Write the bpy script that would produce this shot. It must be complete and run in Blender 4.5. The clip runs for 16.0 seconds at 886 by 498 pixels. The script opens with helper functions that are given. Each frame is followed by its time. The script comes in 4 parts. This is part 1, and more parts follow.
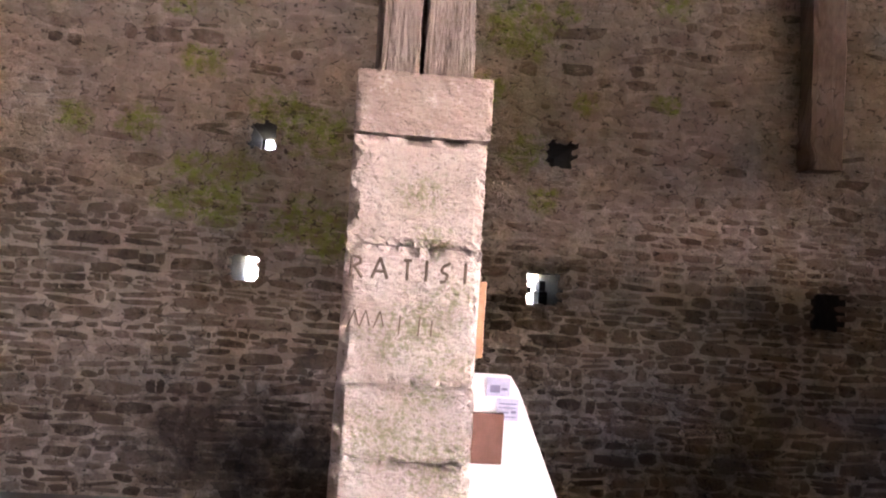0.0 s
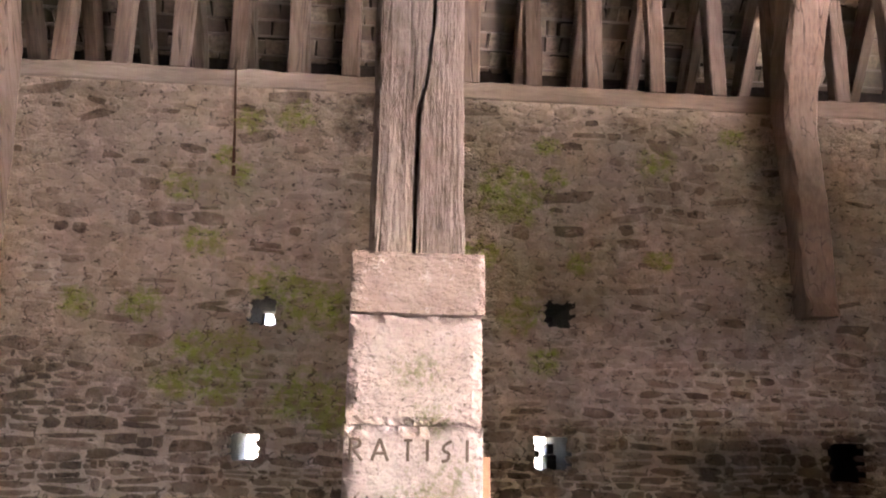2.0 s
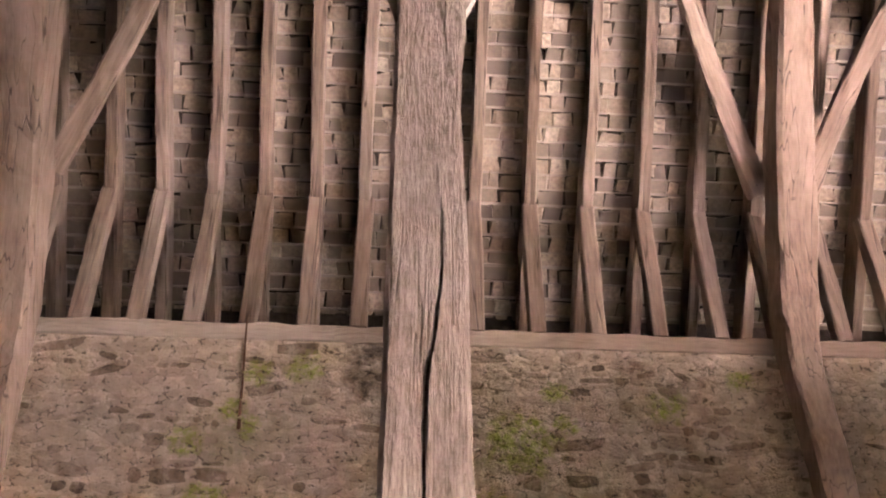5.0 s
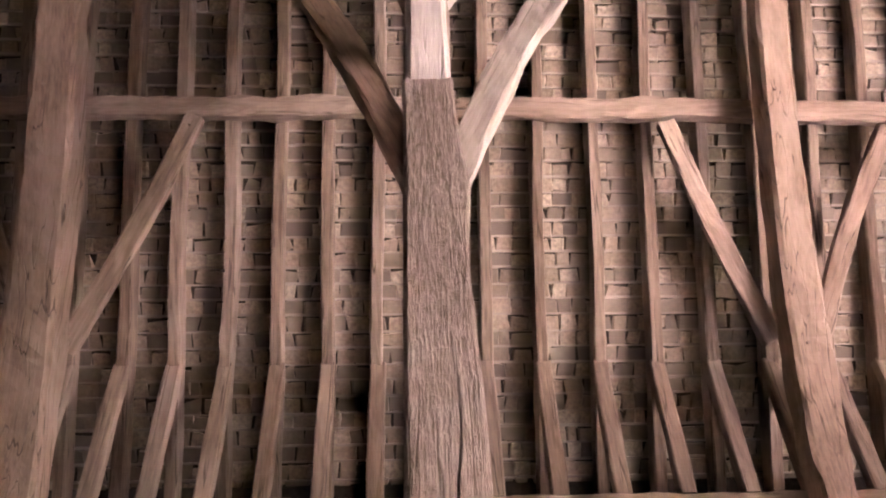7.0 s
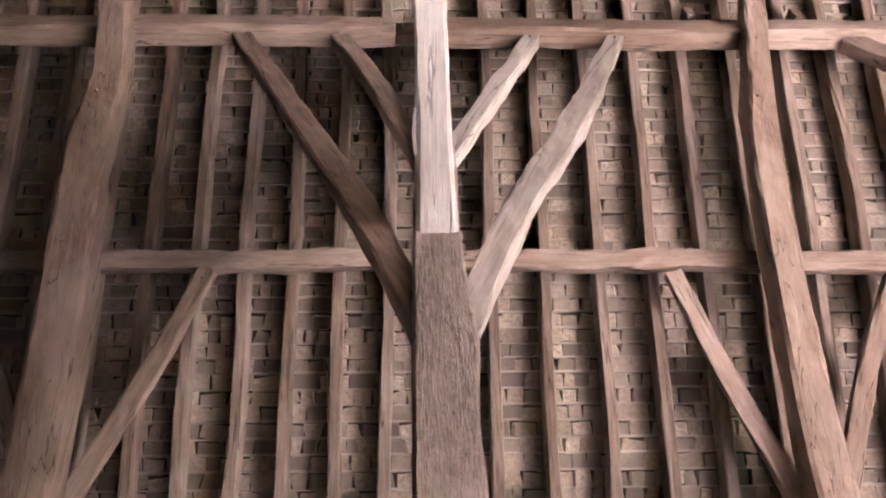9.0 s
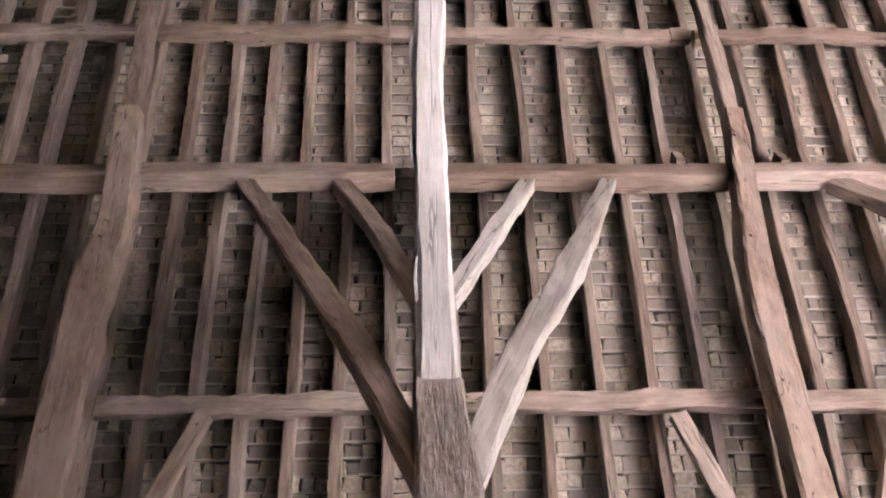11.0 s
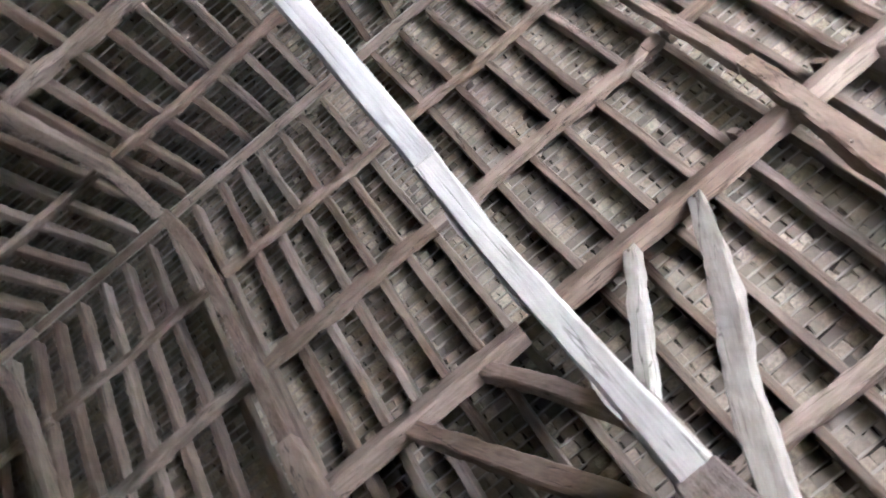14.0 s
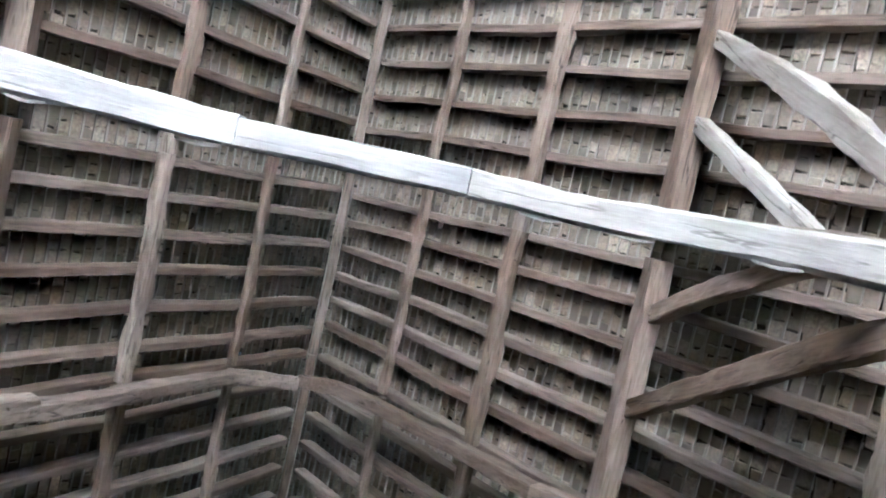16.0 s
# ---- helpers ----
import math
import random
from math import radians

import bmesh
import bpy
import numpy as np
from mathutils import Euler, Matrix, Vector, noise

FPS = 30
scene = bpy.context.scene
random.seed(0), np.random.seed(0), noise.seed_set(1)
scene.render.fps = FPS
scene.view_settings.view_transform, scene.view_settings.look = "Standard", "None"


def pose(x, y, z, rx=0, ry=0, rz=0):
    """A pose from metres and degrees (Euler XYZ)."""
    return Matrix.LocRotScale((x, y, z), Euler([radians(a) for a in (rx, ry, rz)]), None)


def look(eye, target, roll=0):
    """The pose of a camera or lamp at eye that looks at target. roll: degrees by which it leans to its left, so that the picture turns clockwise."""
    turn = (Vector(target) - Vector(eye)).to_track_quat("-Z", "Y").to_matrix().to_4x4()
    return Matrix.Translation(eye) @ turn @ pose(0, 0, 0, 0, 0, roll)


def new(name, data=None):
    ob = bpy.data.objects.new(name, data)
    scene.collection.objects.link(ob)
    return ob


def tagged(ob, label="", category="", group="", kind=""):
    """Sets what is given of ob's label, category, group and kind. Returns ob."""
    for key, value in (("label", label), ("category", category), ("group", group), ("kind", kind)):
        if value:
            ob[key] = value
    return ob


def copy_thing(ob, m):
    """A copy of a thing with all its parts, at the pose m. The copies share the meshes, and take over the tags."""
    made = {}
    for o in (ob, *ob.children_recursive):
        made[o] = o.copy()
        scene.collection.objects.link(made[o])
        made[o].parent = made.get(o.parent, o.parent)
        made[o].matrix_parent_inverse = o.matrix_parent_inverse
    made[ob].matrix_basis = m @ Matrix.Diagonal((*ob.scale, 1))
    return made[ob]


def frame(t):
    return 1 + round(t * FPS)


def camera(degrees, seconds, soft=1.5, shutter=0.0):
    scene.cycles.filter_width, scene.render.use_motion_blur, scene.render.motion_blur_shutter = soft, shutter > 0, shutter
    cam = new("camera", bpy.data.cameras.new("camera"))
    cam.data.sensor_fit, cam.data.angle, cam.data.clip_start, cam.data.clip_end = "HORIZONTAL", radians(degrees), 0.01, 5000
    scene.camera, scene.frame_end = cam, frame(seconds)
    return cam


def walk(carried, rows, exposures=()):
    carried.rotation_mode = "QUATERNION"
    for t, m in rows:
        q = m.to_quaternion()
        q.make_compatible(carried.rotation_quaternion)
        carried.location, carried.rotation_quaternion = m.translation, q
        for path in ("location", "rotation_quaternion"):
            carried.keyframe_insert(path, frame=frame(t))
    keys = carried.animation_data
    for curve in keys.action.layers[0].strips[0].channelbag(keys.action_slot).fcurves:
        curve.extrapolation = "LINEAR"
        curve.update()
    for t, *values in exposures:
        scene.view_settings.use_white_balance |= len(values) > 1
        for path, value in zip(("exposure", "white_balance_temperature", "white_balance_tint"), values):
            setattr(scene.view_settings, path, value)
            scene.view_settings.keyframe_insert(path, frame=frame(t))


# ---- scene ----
cam = camera(58.10, 16.0, soft=2.0, shutter=0.3)
PATH = [
    (0, (0.000, -0.001, 1.600), (0.3629, 3.9787, 1.7762), 3.88),
    (0.5, (0.004, -0.012, 1.620), (0.3534, 3.9561, 1.9883), 3.32),
    (1, (0.005, -0.026, 1.639), (0.3419, 3.9176, 2.2159), 2.98),
    (1.5, (0.012, -0.032, 1.656), (0.3365, 3.8833, 2.4094), 1.89),
    (2, (0.018, -0.027, 1.668), (0.3269, 3.8466, 2.6150), 1.07),
    (2.5, (0.020, -0.027, 1.682), (0.3172, 3.8013, 2.8016), 0.88),
    (3, (0.018, -0.038, 1.698), (0.3035, 3.7314, 3.0044), 0.91),
    (3.5, (0.018, -0.054, 1.715), (0.2867, 3.6539, 3.1917), 0.50),
    (4, (0.014, -0.064, 1.729), (0.2611, 3.5626, 3.3982), 0.56),
    (6.5, (-0.004, -0.111, 1.775), (0.1820, 3.0010, 4.2813), -1.55),
    (7, (-0.019, -0.119, 1.784), (0.1627, 2.8658, 4.4410), -2.48),
    (7.5, (-0.022, -0.128, 1.794), (0.1519, 2.7295, 4.5881), -2.38),
    (8, (-0.019, -0.134, 1.799), (0.1372, 2.5855, 4.7275), -2.26),
    (8.5, (-0.016, -0.133, 1.804), (0.1285, 2.4568, 4.8488), -2.81),
    (9, (-0.017, -0.128, 1.803), (0.1184, 2.3139, 4.9684), -2.52),
    (11.5, (-0.051, -0.201, 1.858), (0.1140, 1.5361, 5.4576), -5.27),
    (12, (-0.041, -0.203, 1.861), (0.1220, 1.3741, 5.5334), -7.62),
    (12.5, (-0.029, -0.190, 1.845), (0.1263, 1.2229, 5.5833), -13.71),
    (13, (-0.014, -0.186, 1.819), (0.0924, 1.1109, 5.6016), -21.95),
    (13.5, (-0.010, -0.195, 1.810), (-0.0736, 0.9557, 5.6409), -25.00),
    (14, (-0.012, -0.200, 1.826), (-0.1630, 0.8170, 5.6918), -31.53),
    (14.5, (-0.004, -0.181, 1.843), (-0.2342, 0.6860, 5.7412), -37.69),
    (15, (-0.020, -0.179, 1.863), (-0.1784, 0.5488, 5.7930), -48.52),
    (15.5, (-0.027, -0.181, 1.884), (-0.2314, 0.4309, 5.8314), -51.20),
    (16, (-0.011, -0.181, 1.902), (-0.3029, 0.3783, 5.8519), -50.07),
]
walk(cam, [(t, look(eye, target, roll)) for t, eye, target, roll in PATH],
     [(0, 8.28, 6450, 35), (1.5, 8.38, 6550, 33), (3, 8.5, 6600, 31), (4, 8.57, 6750, 32), (6.5, 8.44, 7100, 42), (9, 8.18, 6400, 32), (11.5, 8.18, 5780, 22), (16, 8.5, 4950, 5)])

# ---- light ----
SUN_ELEV, SUN_TURN = 38.0, 92.0         # degrees: height, and turn of the sun from south towards east
world = bpy.data.worlds.new("world")
scene.world = world
world.use_nodes = True
wn = world.node_tree.nodes
sky = wn.new("ShaderNodeTexSky")
sky.sky_type, sky.sun_disc = "NISHITA", False
sky.sun_elevation, sky.sun_rotation = radians(SUN_ELEV), radians(180 - SUN_TURN)
world.node_tree.links.new(sky.outputs[0], wn["Background"].inputs[0])
wn["Background"].inputs[1].default_value = 0.05
sun = new("sun", bpy.data.lights.new("sun", "SUN"))
sun.data.energy, sun.data.angle, sun.data.color = 5.0, radians(0.6), (1.0, 0.97, 0.93)
se, st = radians(SUN_ELEV), radians(SUN_TURN)
sun.matrix_world = look((math.sin(st) * math.cos(se) * 30, -math.cos(st) * math.cos(se) * 30, math.sin(se) * 30), (0, 0, 0))


# ---- materials ----
def base_mat(name, rough=0.85):
    m = bpy.data.materials.new(name)
    m.use_nodes = True
    nt = m.node_tree
    b = nt.nodes["Principled BSDF"]
    b.inputs["Roughness"].default_value = rough
    b.inputs["Specular IOR Level"].default_value = 0.25
    return m, nt, b


def node(nt, kind, **kw):
    n = nt.nodes.new("ShaderNode" + kind)
    for k, v in kw.items():
        if k == "op":
            n.operation = v
        elif k == "blend":
            n.blend_type = v
        else:
            n.inputs[k.replace("_", " ")].default_value = v
    return n


def math_n(nt, op, a, b=None, clamp=False):
    n = nt.nodes.new("ShaderNodeMath")
    n.operation, n.use_clamp = op, clamp
    for i, v in enumerate((a, b)):
        if v is None:
            continue
        if isinstance(v, (int, float)):
            n.inputs[i].default_value = v
        else:
            nt.links.new(v, n.inputs[i])
    return n.outputs[0]


def mix(nt, fac, a, b, blend="MIX"):
    n = nt.nodes.new("ShaderNodeMix")
    n.data_type, n.blend_type = "RGBA", blend
    for s, v in ((n.inputs[0], fac), (n.inputs[6], a), (n.inputs[7], b)):
        if isinstance(v, (int, float)):
            s.default_value = v
        elif isinstance(v, tuple):
            s.default_value = (*v, 1)
        else:
            nt.links.new(v, s)
    return n.outputs[2]


def ramp(nt, v, lo, hi):
    n = nt.nodes.new("ShaderNodeMapRange")
    n.clamp = True
    n.inputs[1].default_value, n.inputs[2].default_value = lo, hi
    nt.links.new(v, n.inputs[0])
    return n.outputs[0]


def coords(nt, kind="Object", scale=(1, 1, 1)):
    if kind == "Position":
        c = nt.nodes.new("ShaderNodeNewGeometry").outputs["Position"]
    else:
        c = nt.nodes.new("ShaderNodeTexCoord").outputs[kind]
    m = nt.nodes.new("ShaderNodeMapping")
    m.inputs["Scale"].default_value = scale
    nt.links.new(c, m.inputs[0])
    return m


def noise_n(nt, vec, scale, detail=4, rough=0.6, w=None):
    n = nt.nodes.new("ShaderNodeTexNoise")
    n.inputs["Scale"].default_value, n.inputs["Detail"].default_value = scale, detail
    n.inputs["Roughness"].default_value = rough
    nt.links.new(vec, n.inputs["Vector"])
    return n.outputs["Fac"]


def bump(nt, b, h, strength, dist):
    n = nt.nodes.new("ShaderNodeBump")
    n.inputs["Strength"].default_value, n.inputs["Distance"].default_value = strength, dist
    nt.links.new(h, n.inputs["Height"])
    nt.links.new(n.outputs[0], b.inputs["Normal"])


def rnd(nt):
    """One random number a piece: by object, and by island within a joined mesh."""
    a = nt.nodes.new("ShaderNodeObjectInfo").outputs["Random"]
    g = nt.nodes.new("ShaderNodeNewGeometry").outputs["Random Per Island"]
    return math_n(nt, "FRACT", math_n(nt, "ADD", a, g))


def wood(name, dark, mid, pale, crack=1.0, relief=0.006, fine=1.0, along=3.0):
    """Old oak: grain along the timber's own x axis, drying cracks, weather-greyed patches."""
    m, nt, b = base_mat(name, 0.82)
    ob = nt.nodes.new("ShaderNodeObjectInfo").outputs["Random"]
    shift = nt.nodes.new("ShaderNodeCombineXYZ")
    nt.links.new(math_n(nt, "MULTIPLY", ob, 37.0), shift.inputs[0])
    nt.links.new(math_n(nt, "MULTIPLY", ob, 11.0), shift.inputs[1])

    def vec(scale):
        c = coords(nt, "Object", scale)
        nt.links.new(shift.outputs[0], c.inputs["Location"])
        return c.outputs[0]

    grain = noise_n(nt, vec((along * fine, 42 * fine, 42 * fine)), 1.0, 6, 0.7)
    fibre = noise_n(nt, vec((9 * fine, 150 * fine, 150 * fine)), 1.0, 3, 0.6)
    broad = noise_n(nt, vec((1.1, 3.0, 3.0)), 1.0, 4, 0.6)
    split = noise_n(nt, vec((0.45, 12, 12)), 1.0, 2, 0.4)
    line = math_n(nt, "ABSOLUTE", math_n(nt, "SUBTRACT", split, 0.5))
    line = ramp(nt, line, 0.0, 0.017)
    line = math_n(nt, "MAXIMUM", line, ramp(nt, noise_n(nt, vec((1.3, 2.5, 2.5)), 1.0, 2, 0.5), 0.54, 0.46))
    col = mix(nt, ramp(nt, grain, 0.3, 0.7), dark, mid)
    col = mix(nt, math_n(nt, "MULTIPLY", ramp(nt, broad, 0.42, 0.72), 0.8), col, pale)
    tone = nt.nodes.new("ShaderNodeHueSaturation")
    nt.links.new(math_n(nt, "ADD", math_n(nt, "MULTIPLY", ob, 0.45), 0.78), tone.inputs["Value"])
    nt.links.new(math_n(nt, "ADD", math_n(nt, "MULTIPLY", ob, -0.3), 1.1), tone.inputs["Saturation"])
    nt.links.new(col, tone.inputs["Color"])
    col = mix(nt, math_n(nt, "MULTIPLY", math_n(nt, "SUBTRACT", 1.0, line), 0.75 * crack), tone.outputs[0], (0.03, 0.02, 0.015))
    nt.links.new(col, b.inputs["Base Color"])
    h = math_n(nt, "ADD", math_n(nt, "MULTIPLY", grain, 0.8), math_n(nt, "MULTIPLY", fibre, 0.5))
    h = math_n(nt, "ADD", h, math_n(nt, "MULTIPLY", line, 0.8 * crack))
    bump(nt, b, h, 0.9, relief)
    return m


M_RAFTER = wood("rafter_oak", (0.1, 0.07, 0.055), (0.21, 0.155, 0.122), (0.27, 0.21, 0.175))
M_FRAME = wood("frame_oak", (0.135, 0.095, 0.073), (0.27, 0.195, 0.155), (0.35, 0.275, 0.23))
M_POST = wood("post_oak", (0.12, 0.085, 0.067), (0.295, 0.23, 0.2), (0.35, 0.28, 0.25), 0.5, 0.08, 0.75, 13.0)
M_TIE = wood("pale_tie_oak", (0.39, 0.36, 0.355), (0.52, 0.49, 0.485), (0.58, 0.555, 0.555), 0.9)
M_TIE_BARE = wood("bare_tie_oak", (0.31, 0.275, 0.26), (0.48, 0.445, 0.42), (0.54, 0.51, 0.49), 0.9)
M_PLATE = wood("dusty_plate_oak", (0.2, 0.15, 0.115), (0.3, 0.23, 0.18), (0.42, 0.34, 0.275), 0.3, 0.02)
# paler oak for the braces that the light strikes
M_BRACE_LIT = wood("lit_brace_oak", (0.31, 0.26, 0.235), (0.47, 0.42, 0.385), (0.51, 0.475, 0.45), 0.9)
M_LATH = wood("lath_oak", (0.2, 0.17, 0.145), (0.36, 0.315, 0.27), (0.44, 0.395, 0.35), 0.2, 0.002)


def tile_mat():
    m, nt, b = base_mat("roof_tile_clay", 0.9)
    r = rnd(nt)
    pos = coords(nt, "Position").outputs[0]
    cr = nt.nodes.new("ShaderNodeValToRGB")
    cr.color_ramp.elements[0].position, cr.color_ramp.elements[0].color = 0.0, (0.13, 0.108, 0.09, 1)
    cr.color_ramp.elements[1].position, cr.color_ramp.elements[1].color = 1.0, (0.46, 0.395, 0.315, 1)
    for p, c in ((0.25, (0.19, 0.155, 0.125, 1)), (0.55, (0.29, 0.235, 0.185, 1)), (0.85, (0.38, 0.31, 0.24, 1))):
        e = cr.color_ramp.elements.new(p)
        e.color = c
    nt.links.new(r, cr.inputs[0])
    n1 = noise_n(nt, pos, 26, 5, 0.65)
    n2 = noise_n(nt, pos, 2.2, 3, 0.5)
    col = mix(nt, ramp(nt, n1, 0.35, 0.75), cr.outputs[0], (0.15, 0.125, 0.105))
    col = mix(nt, math_n(nt, "MULTIPLY", ramp(nt, n2, 0.5, 0.75), 0.5), col, (0.36, 0.32, 0.27))
    nt.links.new(col, b.inputs["Base Color"])
    bump(nt, b, noise_n(nt, pos, 60, 5, 0.7), 0.6, 0.006)
    return m


def blotch(nt, pos, spots, wobble, soft=0.35):
    """A mask round the given places (x, z, radius) of the wall, with a ragged edge."""
    flat = nt.nodes.new("ShaderNodeMapping")
    flat.inputs["Scale"].default_value = (1, 0, 1.26)
    nt.links.new(pos, flat.inputs[0])
    out = None
    for x, z, r in spots:
        d = nt.nodes.new("ShaderNodeVectorMath")
        d.operation = "DISTANCE"
        d.inputs[1].default_value = (x, 0, z * 1.26)
        nt.links.new(flat.outputs[0], d.inputs[0])
        d = math_n(nt, "DIVIDE", d.outputs["Value"], r)
        out = d if out is None else math_n(nt, "MINIMUM", out, d)
    return ramp(nt, math_n(nt, "SUBTRACT", math_n(nt, "ADD", wobble, 1.0), out), 0.0, soft)


MOSS = ((-1.27, 3.05, 0.19), (-0.72, 2.75, 0.22), (-0.46, 2.61, 0.28), (-1.24, 2.29, 0.23), (-1.65, 2.58, 0.17), (-1.07, 2.08, 0.28),
        (-0.47, 1.95, 0.28), (-0.26, 1.84, 0.2), (-2.1, 2.59, 0.15), (1.0, 3.52, 0.32), (1.08, 2.59, 0.19), (1.22, 2.26, 0.15),
        (1.32, 3.66, 0.12), (-0.97, 2.31, 0.18), (-1.37, 2.04, 0.18), (-0.66, 4.05, 0.18), (-1.0, 4.01, 0.13), (-1.15, 3.71, 0.15),
        (-1.04, 3.6, 0.12), (-1.47, 3.48, 0.16), (1.27, 3.91, 0.12), (2.14, 3.82, 0.18), (2.74, 4.04, 0.13), (2.12, 3.03, 0.12), (1.48, 2.99, 0.13), (0.77, 3.04, 0.17))
GREEN = ((-0.85, 2.35, 0.95), (1.05, 3.0, 0.75), (-1.1, 3.5, 0.5))
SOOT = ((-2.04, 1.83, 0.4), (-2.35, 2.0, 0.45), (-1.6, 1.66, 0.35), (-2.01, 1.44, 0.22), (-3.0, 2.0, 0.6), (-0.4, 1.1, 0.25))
# dark patches low on the wall; the last two paint the post's shadow
HUMP_AND_POST_SHADE = ((-0.75, 0.35, 0.62), (-1.15, 0.45, 0.5), (-0.3, 0.2, 0.6), (-0.2, 3.95, 0.22), (-0.17, 4.2, 0.25))
PALE = ((-1.6, 1.35, 0.9), (-2.6, 1.4, 0.9), (-0.6, 1.4, 0.7), (1.9, 1.4, 0.7), (-1.2, 1.9, 0.6), (-2.3, 2.75, 0.35), (2.7, 1.35, 0.6))
# reddish-brown stones and spots; the large right-hand ones also paint shade
RUST_AND_SHADE = ((3.3, 2.0, 0.75), (2.3, 2.15, 0.75), (3.6, 1.5, 1.2), (2.2, 3.5, 0.35), (4.6, 2.2, 1.2), (2.4, 0.6, 1.2), (3.8, 0.7, 1.2), (1.9, 4.1, 0.22), (2.5, 3.7, 0.25), (-2.2, 3.72, 0.14))


def wall_mat(name, stone):
    """Rubble walling: bare stones low down, daubed over with lime mortar higher up; moss, soot and rusty stains, and
    some painted shade.
    """
    m, nt, b = base_mat(name, 0.95)
    pos = coords(nt, "Position").outputs[0]
    fine = noise_n(nt, pos, 42, 6, 0.72)
    mid = noise_n(nt, pos, 7.0, 5, 0.65)
    big = noise_n(nt, pos, 1.3, 3, 0.55)
    wob = math_n(nt, "MULTIPLY", math_n(nt, "SUBTRACT", noise_n(nt, pos, 8.5, 5, 0.7), 0.5), 2.6)
    sep = nt.nodes.new("ShaderNodeSeparateXYZ")
    nt.links.new(pos, sep.inputs[0])
    height = math_n(nt, "ADD", sep.outputs[2], math_n(nt, "MULTIPLY", wob, 0.45))
    daub = mix(nt, ramp(nt, mid, 0.32, 0.68), (0.5, 0.39, 0.295), (0.8, 0.665, 0.55))
    daub = mix(nt, math_n(nt, "MULTIPLY", ramp(nt, fine, 0.5, 0.72), 0.5), daub, (0.26, 0.195, 0.145))
    if stone:
        r = rnd(nt)
        cr = nt.nodes.new("ShaderNodeValToRGB")
        cr.color_ramp.elements[0].color = (0.11, 0.08, 0.062, 1)
        cr.color_ramp.elements[1].color = (0.5, 0.41, 0.33, 1)
        for p, c in ((0.3, (0.19, 0.135, 0.1, 1)), (0.55, (0.3, 0.22, 0.165, 1)), (0.8, (0.4, 0.33, 0.265, 1))):
            e = cr.color_ramp.elements.new(p)
            e.color = c
        nt.links.new(r, cr.inputs[0])
        col = mix(nt, math_n(nt, "MULTIPLY", ramp(nt, fine, 0.45, 0.7), 0.5), cr.outputs[0], (0.16, 0.12, 0.095))
        cover = math_n(nt, "MULTIPLY", ramp(nt, height, 1.55, 2.3), ramp(nt, math_n(nt, "ADD", r, math_n(nt, "MULTIPLY", mid, 0.5)), 0.22, 0.42))
        cover = math_n(nt, "MAXIMUM", cover, math_n(nt, "MULTIPLY", ramp(nt, noise_n(nt, pos, 7, 5, 0.7), 0.5, 0.6), 0.8))
        tint = mix(nt, r, (0.4, 0.3, 0.22), (0.76, 0.63, 0.52))
        col = mix(nt, math_n(nt, "MULTIPLY", cover, 0.86), col, mix(nt, 0.45, daub, tint))
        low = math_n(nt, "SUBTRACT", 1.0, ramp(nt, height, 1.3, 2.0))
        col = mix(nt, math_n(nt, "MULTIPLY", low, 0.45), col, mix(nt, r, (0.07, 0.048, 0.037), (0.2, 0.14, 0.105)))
    else:
        # joints washed out low down
        gone = math_n(nt, "MULTIPLY", ramp(nt, noise_n(nt, pos, 9, 5, 0.7), 0.5, 0.62), math_n(nt, "SUBTRACT", 1.0, ramp(nt, height, 1.6, 2.4)))
        col = mix(nt, math_n(nt, "MULTIPLY", gone, 0.55), daub, (0.1, 0.075, 0.058))
    col = mix(nt, math_n(nt, "MULTIPLY", blotch(nt, pos, PALE, wob, 0.8), 0.16 if stone else 0.85), col, (0.78, 0.69, 0.6))
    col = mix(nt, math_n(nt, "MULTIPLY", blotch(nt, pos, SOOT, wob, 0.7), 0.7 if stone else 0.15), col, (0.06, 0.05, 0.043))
    col = mix(nt, math_n(nt, "MULTIPLY", blotch(nt, pos, RUST_AND_SHADE, wob, 0.9), 0.5 if stone else 0.22), col, (0.17, 0.1, 0.068))
    col = mix(nt, math_n(nt, "MULTIPLY", blotch(nt, pos, HUMP_AND_POST_SHADE, wob, 0.8), 0.9), col, (0.045, 0.034, 0.028))
    col = mix(nt, math_n(nt, "MULTIPLY", blotch(nt, pos, GREEN, wob, 1.0), 0.42), col, mix(nt, mid, (0.17, 0.18, 0.08), (0.36, 0.36, 0.2)))
    moss = math_n(nt, "MULTIPLY", blotch(nt, pos, MOSS, math_n(nt, "MULTIPLY", wob, 0.75), 0.5), ramp(nt, noise_n(nt, pos, 17, 5, 0.75), 0.36, 0.56))
    col = mix(nt, math_n(nt, "MULTIPLY", moss, 0.84), col, mix(nt, fine, (0.16, 0.23, 0.015), (0.42, 0.5, 0.085)))
    col = mix(nt, math_n(nt, "MULTIPLY", ramp(nt, big, 0.54, 0.8), 0.2), col, (0.2, 0.14, 0.1))
    # lumps of stone and daub: blocky cells, parted by broken cracks
    warp = nt.nodes.new("ShaderNodeVectorMath")
    warp.operation = "MULTIPLY_ADD"
    cn = nt.nodes.new("ShaderNodeTexNoise")
    cn.inputs["Scale"].default_value, cn.inputs["Detail"].default_value = 11.0, 3
    nt.links.new(pos, cn.inputs["Vector"])
    nt.links.new(cn.outputs["Color"], warp.inputs[0])
    warp.inputs[1].default_value = (0.1, 0.1, 0.1)
    nt.links.new(coords(nt, "Position", (1, 1, 1.55)).outputs[0], warp.inputs[2])
    cell = nt.nodes.new("ShaderNodeTexVoronoi")
    edge = nt.nodes.new("ShaderNodeTexVoronoi")
